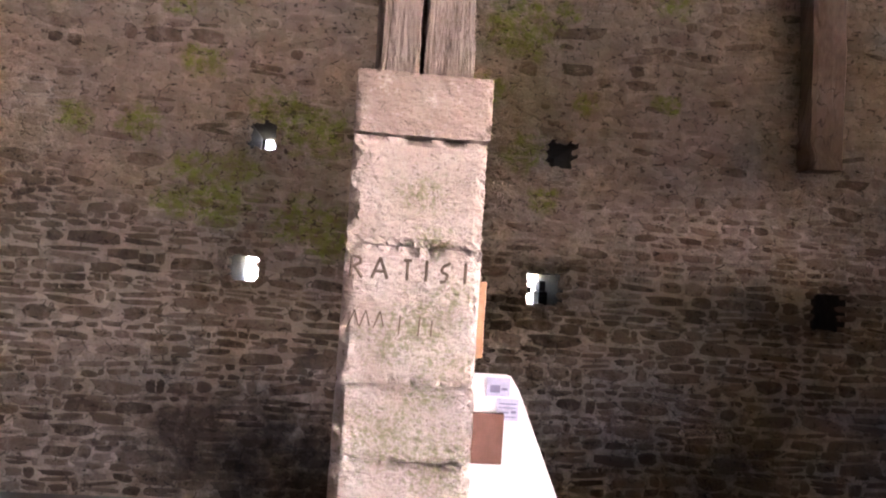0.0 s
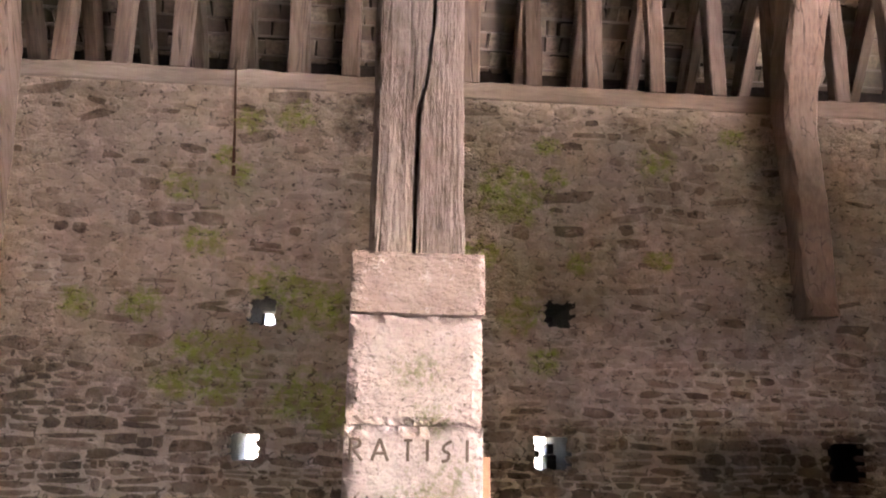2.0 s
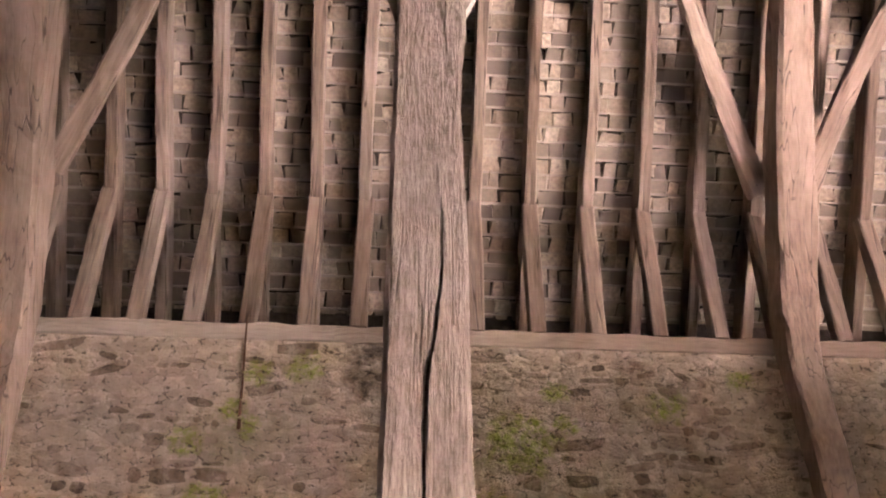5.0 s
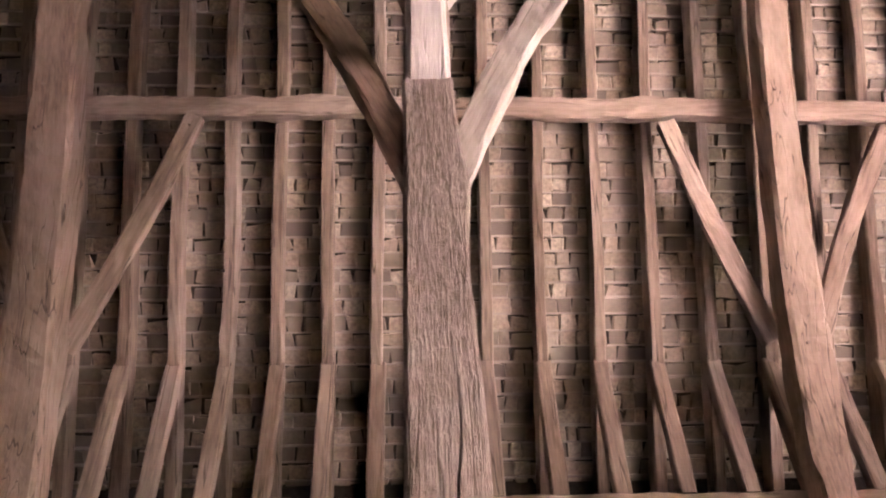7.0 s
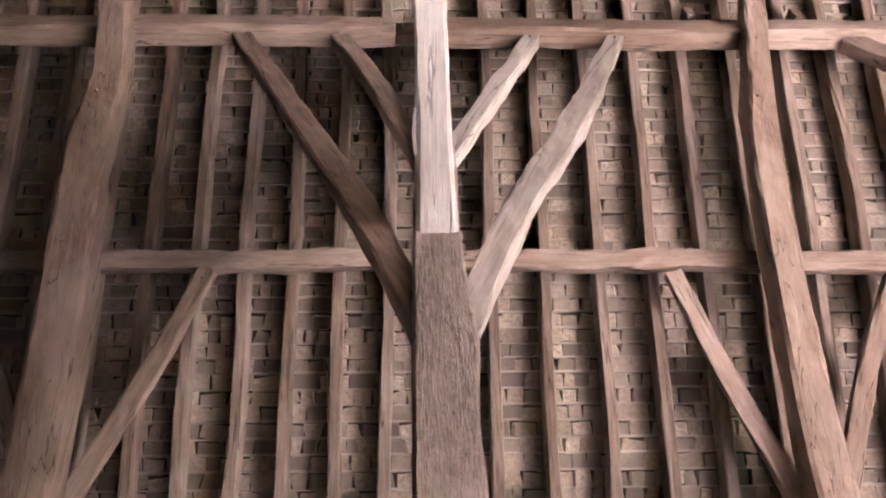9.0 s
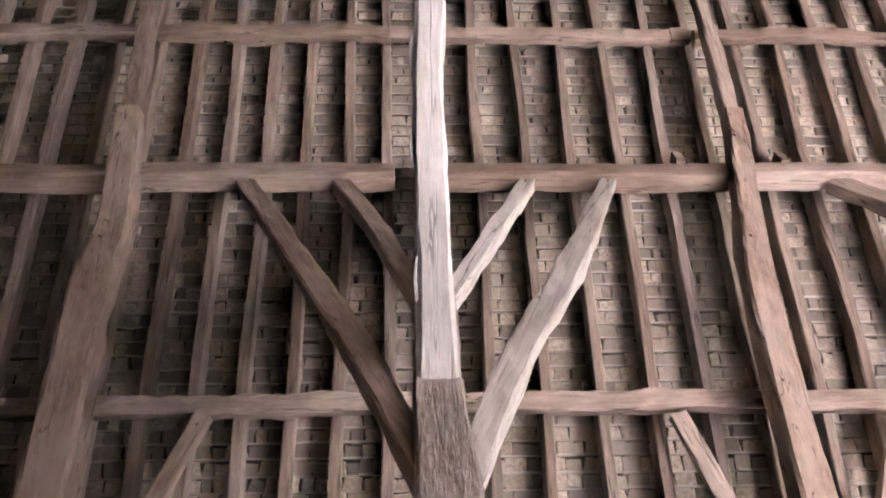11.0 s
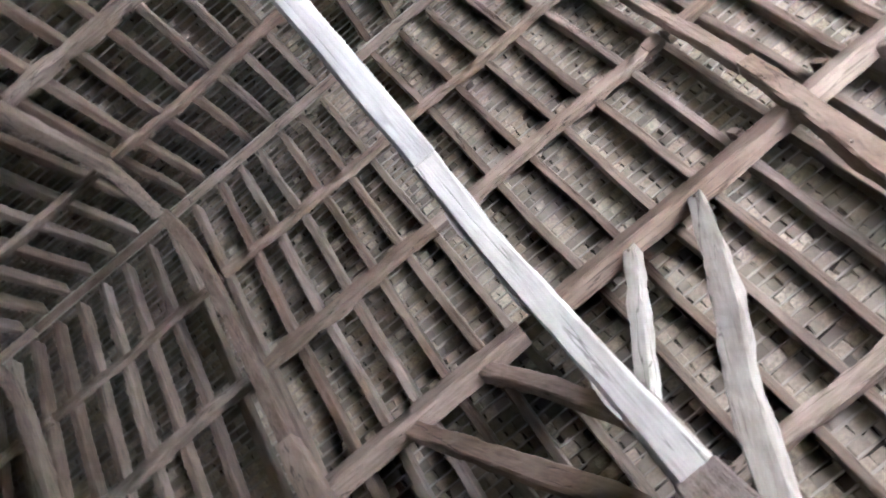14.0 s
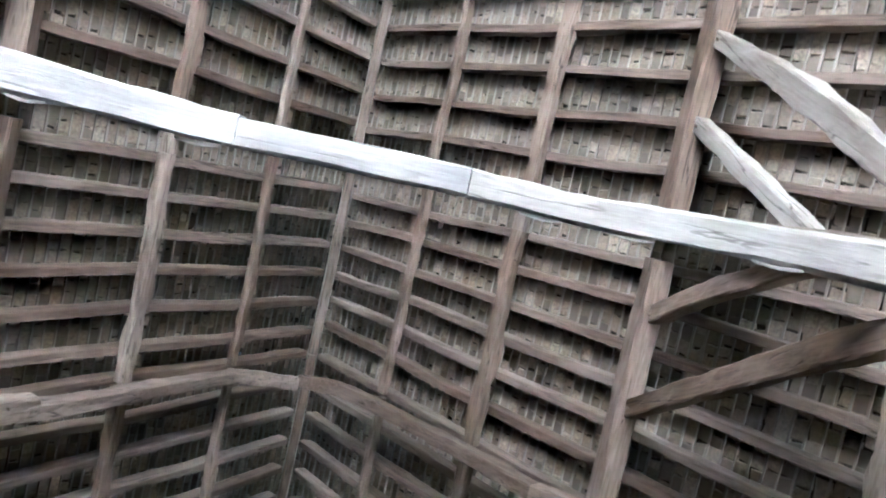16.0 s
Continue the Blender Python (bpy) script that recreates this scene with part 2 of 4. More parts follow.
    edge.feature = "DISTANCE_TO_EDGE"
    for v in (cell, edge):
        v.inputs["Scale"].default_value = 10.5
        nt.links.new(warp.outputs[0], v.inputs["Vector"])
    tone = nt.nodes.new("ShaderNodeSeparateColor")
    nt.links.new(cell.outputs["Color"], tone.inputs[0])
    col = mix(nt, math_n(nt, "MULTIPLY", tone.outputs[0], 0.42), col, (0.25, 0.185, 0.135))
    broken = ramp(nt, noise_n(nt, pos, 13, 3, 0.6), 0.5, 0.6)
    crack = math_n(nt, "MULTIPLY", math_n(nt, "SUBTRACT", 1.0, ramp(nt, edge.outputs["Distance"], 0.01, 0.075)), broken)
    open_ = noise_n(nt, coords(nt, "Position", (1, 1, 1.9)).outputs[0], 15, 3, 0.55)
    crack = math_n(nt, "MAXIMUM", crack, math_n(nt, "SUBTRACT", 1.0, ramp(nt, open_, 0.3, 0.36)))
    col = mix(nt, math_n(nt, "MULTIPLY", crack, 0.78), col, (0.05, 0.038, 0.03))
    nt.links.new(col, b.inputs["Base Color"])
    h = math_n(nt, "ADD", math_n(nt, "ADD", math_n(nt, "MULTIPLY", fine, 0.7), math_n(nt, "MULTIPLY", mid, 1.5)), math_n(nt, "MULTIPLY", tone.outputs[1], 0.8))
    bump(nt, b, math_n(nt, "SUBTRACT", h, math_n(nt, "MULTIPLY", crack, 1.2)), 1.0, 0.075)
    return m


def limestone(name, deep, light):
    """Weathered limestone: pitted, stained with green algae and grey lichen, whitish where it is rubbed."""
    m, nt, b = base_mat(name, 0.92)
    pos = coords(nt, "Position").outputs[0]
    r = rnd(nt)
    fine = noise_n(nt, pos, 75, 5, 0.7)
    pit = noise_n(nt, pos, 48, 4, 0.65)
    lump = noise_n(nt, coords(nt, "Position", (1, 1, 1.8)).outputs[0], 24, 3, 0.6)
    mid = noise_n(nt, pos, 7, 4, 0.6)
    col = mix(nt, ramp(nt, mid, 0.3, 0.7), deep, light)
    col = mix(nt, math_n(nt, "MULTIPLY", r, 0.3), col, (0.5, 0.38, 0.32))
    col = mix(nt, math_n(nt, "MULTIPLY", ramp(nt, fine, 0.48, 0.7), 0.45), col, (0.34, 0.265, 0.215))
    col = mix(nt, math_n(nt, "MULTIPLY", ramp(nt, noise_n(nt, pos, 15, 5, 0.7), 0.58, 0.68), 0.5), col, (0.74, 0.69, 0.67))
    wob = math_n(nt, "MULTIPLY", math_n(nt, "SUBTRACT", noise_n(nt, pos, 30, 5, 0.7), 0.5), 3.0)
    algae = blotch(nt, pos, ((0.2, 1.46, 0.2), (0.1, 1.38, 0.16), (0.27, 1.33, 0.14), (0.1, 1.05, 0.26), (0.28, 0.97, 0.24), (0.17, 1.92, 0.13), (0.22, 1.2, 0.14), (0.3, 1.56, 0.1), (0.22, 1.75, 0.1)), wob, 0.8)
    col = mix(nt, math_n(nt, "MULTIPLY", math_n(nt, "MULTIPLY", algae, ramp(nt, pit, 0.4, 0.58)), 0.75), col, (0.2, 0.21, 0.085))
    hole = ramp(nt, pit, 0.34, 0.41)
    col = mix(nt, math_n(nt, "MULTIPLY", math_n(nt, "SUBTRACT", 1.0, hole), 0.6), col, (0.17, 0.13, 0.1))
    nt.links.new(col, b.inputs["Base Color"])
    h = math_n(nt, "ADD", math_n(nt, "MULTIPLY", fine, 0.5), math_n(nt, "ADD", hole, math_n(nt, "ADD", mid, math_n(nt, "MULTIPLY", lump, 1.3))))
    bump(nt, b, h, 1.0, 0.016)
    return m


def plain(name, colour, rough=0.7, vary=0.25, scale=12.0, relief=0.002):
    m, nt, b = base_mat(name, rough)
    pos = coords(nt, "Position").outputs[0]
    n = noise_n(nt, pos, scale, 5, 0.6)
    nt.links.new(mix(nt, ramp(nt, n, 0.3, 0.75), colour, tuple(c * (1 - vary) for c in colour)), b.inputs["Base Color"])
    bump(nt, b, noise_n(nt, pos, scale * 5, 4, 0.6), 0.4, relief)
    return m


M_TILE = tile_mat()
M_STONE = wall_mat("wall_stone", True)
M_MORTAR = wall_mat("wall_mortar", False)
M_LIME = limestone("pillar_limestone", (0.5, 0.42, 0.385), (0.7, 0.62, 0.585))
M_CAP = limestone("pink_cap_stone", (0.31, 0.235, 0.21), (0.47, 0.39, 0.36))
M_FLOOR = plain("pale_earth_floor", (0.38, 0.35, 0.325), 0.95, 0.25, 3.0, 0.01)
M_GROUND = plain("grassy_gravel_yard", (0.09, 0.095, 0.055), 0.95, 0.3, 2.0, 0.01)
M_PLASTER = plain("rough_rubble", (0.2, 0.16, 0.13), 0.95, 0.5, 6.0, 0.02)
# near-black sheet in place of the shaded tile layers behind the gaps
M_BACK = plain("roof_shade_backing", (0.04, 0.033, 0.027), 0.95, 0.5, 8.0, 0.01)
M_WHITE = plain("white_board", (0.8, 0.79, 0.8), 0.55, 0.08, 9.0, 0.001)
M_PAPER = plain("lilac_paper", (0.5, 0.5, 0.68), 0.6, 0.3, 30.0, 0.001)
M_INK = plain("grey_ink", (0.2, 0.19, 0.3), 0.6, 0.2, 30.0, 0.001)
M_BROWN = plain("brown_card", (0.2, 0.1, 0.075), 0.7, 0.3, 20.0, 0.001)
M_STICK = plain("orange_pine", (0.46, 0.27, 0.16), 0.6, 0.25, 40.0, 0.001)
M_IRON = plain("rusty_iron", (0.12, 0.06, 0.035), 0.8, 0.4, 25.0, 0.002)
# near-black, standing in for shade in the holes and under the eaves
M_HOLE = plain("shaded_recess_stone", (0.06, 0.05, 0.043), 0.95, 0.6, 18.0, 0.02)
# dark colour plays the shade inside the carved strokes
M_CUT = plain("carving_shade_stone", (0.2, 0.15, 0.12), 0.95, 0.3, 40.0, 0.003)


# ---- building blocks ----
def mesh_of(name, verts, faces, material, smooth=False):
    me = bpy.data.meshes.new(name)
    me.from_pydata([tuple(v) for v in verts], [], faces)
    me.materials.append(material)
    if smooth:
        me.polygons.foreach_set("use_smooth", [True] * len(me.polygons))
    me.update()
    return me


def put(name, me, parent=None, m=None, label=""):
    ob = new(name, me)
    if m is not None:
        ob.matrix_basis = m
    if parent is not None:
        ob.parent = parent
        if m is not None:
            ob.matrix_basis = parent.matrix_basis.inverted() @ m
        else:
            ob.matrix_basis = parent.matrix_basis.inverted()
    if label:
        ob["label"] = label
    return ob


def empty_at(name, x, y, z):
    ob = new(name)
    ob.empty_display_size = 0.1
    ob.matrix_basis = Matrix.Translation((x, y, z))
    return ob


def box_data(x0, x1, y0, y1, z0, z1, bevel=0.0):
    bm = bmesh.new()
    bmesh.ops.create_cube(bm, size=1)
    for v in bm.verts:
        v.co = Vector(((x0 + x1) / 2 + v.co.x * (x1 - x0), (y0 + y1) / 2 + v.co.y * (y1 - y0), (z0 + z1) / 2 + v.co.z * (z1 - z0)))
    if bevel:
        bmesh.ops.bevel(bm, geom=bm.edges[:], offset=bevel, segments=2, affect="EDGES", profile=0.6)
    bm.verts.index_update()
    vs, fs = [v.co.copy() for v in bm.verts], [[v.index for v in f.verts] for f in bm.faces]
    bm.free()
    return vs, fs


def timber(name, path, widths, depths, up, material, seed=0, step=0.18, rough=0.008, bow=0.01, parent=None, label="", ring=None):
    """A hewn timber along a path of points: chamfered section, waney edges, slight bow.
    widths lie across, depths along 'up'. The object's x axis follows the timber, so that the grain does too."""
    P = [Vector(p) for p in path]
    n = len(P)
    W = list(widths) if hasattr(widths, "__len__") else [widths] * n
    D = list(depths) if hasattr(depths, "__len__") else [depths] * n
    ax = (P[-1] - P[0]).normalized()
    upv = Vector(up)
    upv = (upv - ax * upv.dot(ax)).normalized()
    side = upv.cross(ax)
    m = Matrix((ax, side, upv)).transposed().to_4x4()
    m.translation = P[0]
    inv = m.inverted()
    Q = [inv @ p for p in P]
    lens = [0.0]
    for a, b in zip(Q, Q[1:]):
        lens.append(lens[-1] + (b - a).length)
    total = lens[-1]
    count = max(3, int(total / step) + 1)
    verts, faces = [], []
    sx = seed * 7.31
    unit = ring or [(-1, -0.8), (-0.8, -1), (0, -1), (0.8, -1), (1, -0.8), (1, 0), (1, 0.8), (0.8, 1), (0, 1), (-0.8, 1), (-1, 0.8), (-1, 0)]
    k = len(unit)
    for i in range(count + 1):
        s = total * i / count
        j = 0
        while j < n - 2 and s > lens[j + 1]:
            j += 1
        f = min(1.0, (s - lens[j]) / max(1e-6, lens[j + 1] - lens[j]))
        # smooth the polyline
        p0, p1, p2, p3 = Q[max(0, j - 1)], Q[j], Q[j + 1], Q[min(n - 1, j + 2)]
        c = 0.5 * ((2 * p1) + (p2 - p0) * f + (2 * p0 - 5 * p1 + 4 * p2 - p3) * f * f + (3 * p1 - p0 - 3 * p2 + p3) * f ** 3) if n > 2 else p1.lerp(p2, f)
        w = (W[j] + (W[j + 1] - W[j]) * f) / 2
        d = (D[j] + (D[j + 1] - D[j]) * f) / 2
        tang = (p2 - p1).normalized()
        u = Vector((0, 0, 1))
        u = (u - tang * u.dot(tang)).normalized()
        sd = u.cross(tang)
        fade = 1.0 if n > 2 else math.sin(math.pi * min(1, max(0, s / total))) ** 0.5 if total > 1 else 0.5
        c = c + sd * bow * fade * noise.noise((s * 0.55, sx, 0)) * 1.6 + u * bow * fade * noise.noise((s * 0.55, sx, 9)) * 1.2
        for a, (x, z) in enumerate(unit):
            r1 = rough * noise.noise((s * 3.1, sx + a * 1.7, 3)) * 1.6 + rough * 0.7 * noise.noise((s * 9, sx + a * 3.3, 5))
            wob = 1 + 0.11 * noise.noise((s * 0.8, sx, 20 + a // 3))
            verts.append(c + sd * (x * w * wob + r1 * (1 if x > 0 else -1)) + u * (z * d * wob + r1 * (1 if z > 0 else -1)))
        if i:
            o = (i - 1) * k
            for a in range(k):
                b2 = (a + 1) % k
                faces.append((o + a, o + b2, o + k + b2, o + k + a))
    faces.append(tuple(range(k))[::-1])
    faces.append(tuple(range(count * k, count * k + k)))
    faces = [f[::-1] for f in faces]
    return put(name, mesh_of(name, verts, faces, material), parent, m, label)


def struct(ob, label=""):
    return tagged(ob, label=label, kind="structure")


# ---- plan ----
Y_WALL, Z_PLATE, Z_SOLE = 5.705, 4.43, 4.28
Y_RIDGE, Z_BEND, RISE = -0.073, 5.634, 1.482     # rafter undersides: z = Z_BEND + RISE * (|y - Y_RIDGE| mirrored)
HALF = Y_WALL - Y_RIDGE
WALL_T = 0.9
X_WEST, X_EAST = -10.0, 10.5
DOOR = (-3.3, 0.3, 3.4)                          # doorway in the east gable: y from, to, height
NRM = (0.829, 0.5593)                            # outward normal of the north slope in y, z
X_TRUSS, X_LEFT, X_RIGHT = 0.12, -2.93, 3.2


def roof_pt(x, y, off=0.0, side=1):
    """The point of a slope at plan distance y from the ridge towards its wall, off metres outwards of the rafter undersides."""
    h = y - Y_RIDGE
    z = Z_BEND + (HALF - h) * RISE
    yy, zz = h + NRM[0] * off, z + NRM[1] * off
    return Vector((x, Y_RIDGE + side * yy, zz))


def upn(side=1):
    return (0, NRM[0] * side, NRM[1])


# ---- setting: floor, yard, walls ----
struct(put("floor", mesh_of("floor", *box_data(X_WEST, X_EAST, -5.86, Y_WALL + 0.01, -0.2, 0.0), M_FLOOR)), "pale trodden earth floor of a barn")
struct(put("ground", mesh_of("ground", [(-900, -900, -0.06), (900, -900, -0.06), (900, 900, -0.06), (-900, 900, -0.06)], [(0, 1, 2, 3)], M_GROUND)), "grassy yard outside the barn")


def holed_wall(x0, x1, z0, z1, ya, yb, holes, material):
    """A slab with rectangular tunnels through it: front at ya, back at yb."""
    xs = sorted({x0, x1, *[h[0] for h in holes], *[h[1] for h in holes]})
    zs = sorted({z0, z1, *[h[2] for h in holes], *[h[3] for h in holes]})
    inside = lambda x, z: any(h[0] < x < h[1] and h[2] < z < h[3] for h in holes)
    verts, faces = [], []

    def quad(*p):
        o = len(verts)
        verts.extend(p)
        faces.append((o, o + 1, o + 2, o + 3))
    for a, b in zip(xs, xs[1:]):
        for c, d in zip(zs, zs[1:]):
            if not inside((a + b) / 2, (c + d) / 2):
                quad((a, ya, c), (b, ya, c), (b, ya, d), (a, ya, d))
                quad((a, yb, c), (a, yb, d), (b, yb, d), (b, yb, c))
    for a, b, c, d in holes:
        quad((a, ya, c), (a, ya, d), (a, yb, d), (a, yb, c))
        quad((b, ya, c), (b, yb, c), (b, yb, d), (b, ya, d))
        quad((a, ya, c), (a, yb, c), (b, yb, c), (b, ya, c))
        quad((a, ya, d), (b, ya, d), (b, yb, d), (a, yb, d))
    quad((x0, ya, z1), (x1, ya, z1), (x1, yb, z1), (x0, yb, z1))
    quad((x0, ya, z0), (x0, yb, z0), (x0, yb, z1), (x0, ya, z1))
    quad((x1, ya, z0), (x1, ya, z1), (x1, yb, z1), (x1, yb, z0))
    me = mesh_of("wall", verts, faces, material)
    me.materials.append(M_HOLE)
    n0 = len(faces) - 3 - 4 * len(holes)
    # wall top coloured dark as well, in place of eaves shade
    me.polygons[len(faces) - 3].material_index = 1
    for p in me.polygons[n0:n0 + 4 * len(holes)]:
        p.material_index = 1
    return me


HOLES = [(-0.92, -0.715, 2.46, 2.675), (-0.985, -0.765, 1.525, 1.715), (1.225, 1.465, 2.505, 2.71), (1.15, 1.415, 1.49, 1.73), (3.31, 3.585, 1.44, 1.72)]
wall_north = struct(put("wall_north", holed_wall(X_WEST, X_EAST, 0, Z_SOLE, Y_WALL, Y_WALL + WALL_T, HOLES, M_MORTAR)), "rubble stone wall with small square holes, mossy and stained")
Y_S = 2 * Y_RIDGE - Y_WALL
struct(put("wall_south", holed_wall(X_WEST, X_EAST, 0, Z_SOLE, Y_S - WALL_T, Y_S, [], M_PLASTER)), "plain rubble stone wall")


def gable(x0, x1):
    top = Z_BEND + HALF * RISE + 0.75
    prof = [(Y_S - WALL_T, 0), (Y_WALL + WALL_T, 0), (Y_WALL + WALL_T, Z_SOLE + 0.7), (Y_RIDGE, top), (Y_S - WALL_T, Z_SOLE + 0.7)]
    v = [(x0, y, z) for y, z in prof] + [(x1, y, z) for y, z in prof]
    f = [(4, 3, 2, 1, 0), (5, 6, 7, 8, 9)] + [(i, (i + 1) % 5, 5 + (i + 1) % 5, 5 + i) for i in range(5)]
    return mesh_of("gable", v, f, M_PLASTER)


struct(put("wall_west", gable(X_WEST - 0.8, X_WEST)), "plain rubble gable wall")


def east_gable():
    """The east gable with a wide cart doorway through it."""
    x0, x1, (da, db, dh) = X_EAST, X_EAST + 0.8, DOOR
    top = Z_BEND + HALF * RISE + 0.75
    out = [(Y_S - WALL_T, 0), (da, 0), (da, dh), (db, dh), (db, 0), (Y_WALL + WALL_T, 0), (Y_WALL + WALL_T, Z_SOLE + 0.7), (Y_RIDGE, top), (Y_S - WALL_T, Z_SOLE + 0.7)]
    n = len(out)
    v = [(x0, y, z) for y, z in out] + [(x1, y, z) for y, z in out]
    f = [tuple(range(n))[::-1], tuple(range(n, 2 * n))] + [(i, (i + 1) % n, n + (i + 1) % n, n + i) for i in range(n)]
    return mesh_of("gable", v, f, M_PLASTER)


struct(put("wall_east", east_gable()), "rubble gable wall with a wide open cart doorway")

# unseen cross wall, added to hold the doorway's light off the north wall
def shade_wall_mesh():
    """Added rubble wall on piers with low openings, shaped to shade the north wall."""
    v, f = [], []
    for x0, x1, z0, z1 in ((2.7, X_EAST, 1.55, 2.8), (2.7, 2.95, 1.2, 1.55), (5.3, 5.6, 1.2, 1.55), (X_EAST - 0.25, X_EAST, 1.2, 1.55), (2.7, X_EAST, 0, 1.2)):
        bv_, bf_ = box_data(x0, x1, 3.1, 3.28, z0, z1)
        f += [tuple(i + len(v) for i in q) for q in bf_]
        v += list(bv_)
    return mesh_of("wall_aisle", v, f, M_PLASTER)


struct(put("wall_aisle", shade_wall_mesh()), "added unseen rubble wall with low openings, shading the aisle")

# beam filling that closes the eaves behind the rafter feet
for side, y0 in ((1, Y_WALL), (-1, Y_S)):
    ya, yb = sorted((y0 + side * 0.78, y0 + side * 0.9))
    # filling takes the same dark colour for the shade under the eaves
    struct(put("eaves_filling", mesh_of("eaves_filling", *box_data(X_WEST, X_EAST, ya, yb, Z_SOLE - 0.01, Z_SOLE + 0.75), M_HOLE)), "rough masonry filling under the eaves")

# wall plates
for side, y0 in ((1, Y_WALL), (-1, Y_S)):
    for k, (a, b) in enumerate(((X_WEST, -2.75), (-2.75, -0.45), (-0.45, 3.15), (3.15, X_EAST))):
        ob = timber("wall_plate", [(a, y0 + side * 0.085, Z_SOLE + 0.075), (b, y0 + side * 0.085, Z_SOLE + 0.075)], 0.17, 0.15, (0, 0, 1), M_PLATE, 40 + k + side, 0.12, 0.012, 0.012)
        tagged(ob, "dusty weathered oak wall plate along the wall top", "beam", "wall plates")

# ---- roof timbers ----
LEFT_X = [-2.46, -2.02, -1.582, -1.143, -0.70, -0.27]
RIGHT_X = [0.67, 1.169, 1.67, 2.175, 2.684]
RAFTERS = [-9.85 + 0.46 * i for i in range(15)] + [-2.93] + LEFT_X + [0.2] + RIGHT_X + [3.19] + [3.73 + 0.49 * i for i in range(14)]
FOOT_Y = 6.5
LEAN = dict(zip(LEFT_X + RIGHT_X, [0.03, 0.01, -0.04, -0.08, -0.12, -0.15, -0.05, -0.05, -0.04, -0.03, -0.02]))   # how far each top stands off its foot
SOUTH_X = dict(zip(LEFT_X, [-2.57, -2.11, -1.65, -1.21, -0.78, -0.36]))
for side in (1, -1):
    for k, x in enumerate(RAFTERS):
        x = x if side == 1 else SOUTH_X.get(x, x)
        lean = LEAN.get(x, 0.0) if side == 1 else 0.0
        line = [roof_pt(x, FOOT_Y, 0.1, side), roof_pt(x + lean, Y_RIDGE + 0.09, 0.1, side)]
        if lean:
            line.insert(1, roof_pt(x + lean * 0.15, 3.6, 0.1, side))
        ob = timber("rafter", line, 0.108 + 0.02 * noise.noise((k * 1.3, side, 0)), 0.2, upn(side), M_RAFTER, k * 2 + side, 0.3, 0.007, 0.028)
        tagged(ob, "long weathered oak rafter under the roof tiles", "rafter", "rafters of the roof")
        ys = Y_RIDGE + side * (HALF + 0.06)
        top = Z_BEND + 0.03
        ob = timber("ashlar_post", [(x, ys, Z_PLATE - 0.003), (x + 0.01 * noise.noise((k, 3, side)), ys, top)], 0.135, 0.12, (0, side, 0), M_RAFTER, 90 + k * 2 + side, 0.25, 0.006, 0.008)
        tagged(ob, "short upright oak post between wall plate and rafter", "post", "short posts on the wall plate")

BAYS = [(X_WEST, -6.0), (-6.0, X_LEFT), (X_LEFT, -0.02), (0.0, X_RIGHT), (X_RIGHT, 6.3), (6.3, X_EAST)]
for side in (1, -1):
    for row, (yy, w, d) in enumerate(((4.45, 0.18, 0.17), (2.02, 0.165, 0.13), (1.0, 0.12, 0.1))):
        for k, (a, b) in enumerate(BAYS):
            h = yy
            p, q = roof_pt(a + 0.02, h, -d / 2, side), roof_pt(b - 0.03, h, -d / 2, side)
            scarf = row == 1 and k in (2, 3)
            end = q + Vector((-0.24, 0, 0)) if scarf else q
            ob = timber("purlin", [p, end], w, d, upn(side), M_FRAME, 200 + row * 17 + k * 3 + side, 0.16, 0.02, 0.05)
            if scarf:
                out = Vector(upn(side)) * -0.014
                timber("scarf_end", [end + out + Vector((0.006, 0, 0)), end + out + Vector((0.13, 0, 0)), q + out], [w * 1.02, w * 1.1, w * 0.86], [d * 0.95, d, d * 0.8], upn(side), M_FRAME, 260 + k + side, 0.05, 0.012, 0.004, ob, "short scarfed end piece of oak")
            tagged(ob, "rough-hewn oak purlin carrying the rafters", "purlin", "purlins of the roof")
    for k, (a, b) in enumerate(((X_WEST, -6.0), (-6.0, X_LEFT), (X_LEFT, -0.2), (0.0, X_RIGHT), (X_RIGHT, 6.3), (6.3, X_EAST))):
        yc = Y_RIDGE + side * (2.98 - Y_RIDGE)
        ob = timber("arcade_plate", [(a + 0.01, yc, 9.315), (b - 0.02, yc, 9.315)], 0.22, 0.29, (0, 0, 1), M_FRAME, 300 + k * 3 + side, 0.2, 0.013, 0.025)
        tagged(ob, "stout reddish oak plate over the aisle posts", "beam", "arcade plates")
for k, (a, b) in enumerate(((X_WEST, -6.0), (-6.0, X_LEFT), (X_LEFT, X_RIGHT), (X_RIGHT, X_EAST))):
    ob = timber("ridge_beam", [(a + 0.01, Y_RIDGE, 14.16), (b - 0.01, Y_RIDGE, 14.16)], 0.13, 0.16, (0, 0, 1), M_RAFTER, 350 + k, 0.3, 0.008, 0.02)
    tagged(ob, "oak ridge beam at the top of the roof", "beam", "ridge beams")


def mirror(pts, side):
    return [(x, Y_RIDGE + side * (y - Y_RIDGE), z) for x, y, z in pts]


def cruck(x_off, pts, widths, depths, seed, side, label):
    ob = timber("cruck_blade", mirror([(x + x_off, y, z) for x, y, z in pts], side), widths, depths, (0, -0.83 * side, -0.56), M_FRAME, seed, 0.15, 0.014, 0.02)
    return tagged(ob, label, "cruck blade", "cruck blades")


R_BLADE = [(3.27, 5.61, 2.62), (3.24, 5.6, 3.5), (3.21, 5.54, 4.35), (3.27, 5.28, 5.3), (3.19, 4.72, 6.25), (3.165, 3.62, 8.0), (3.2, 3.2, 8.62), (3.3, 2.46, 9.8)]
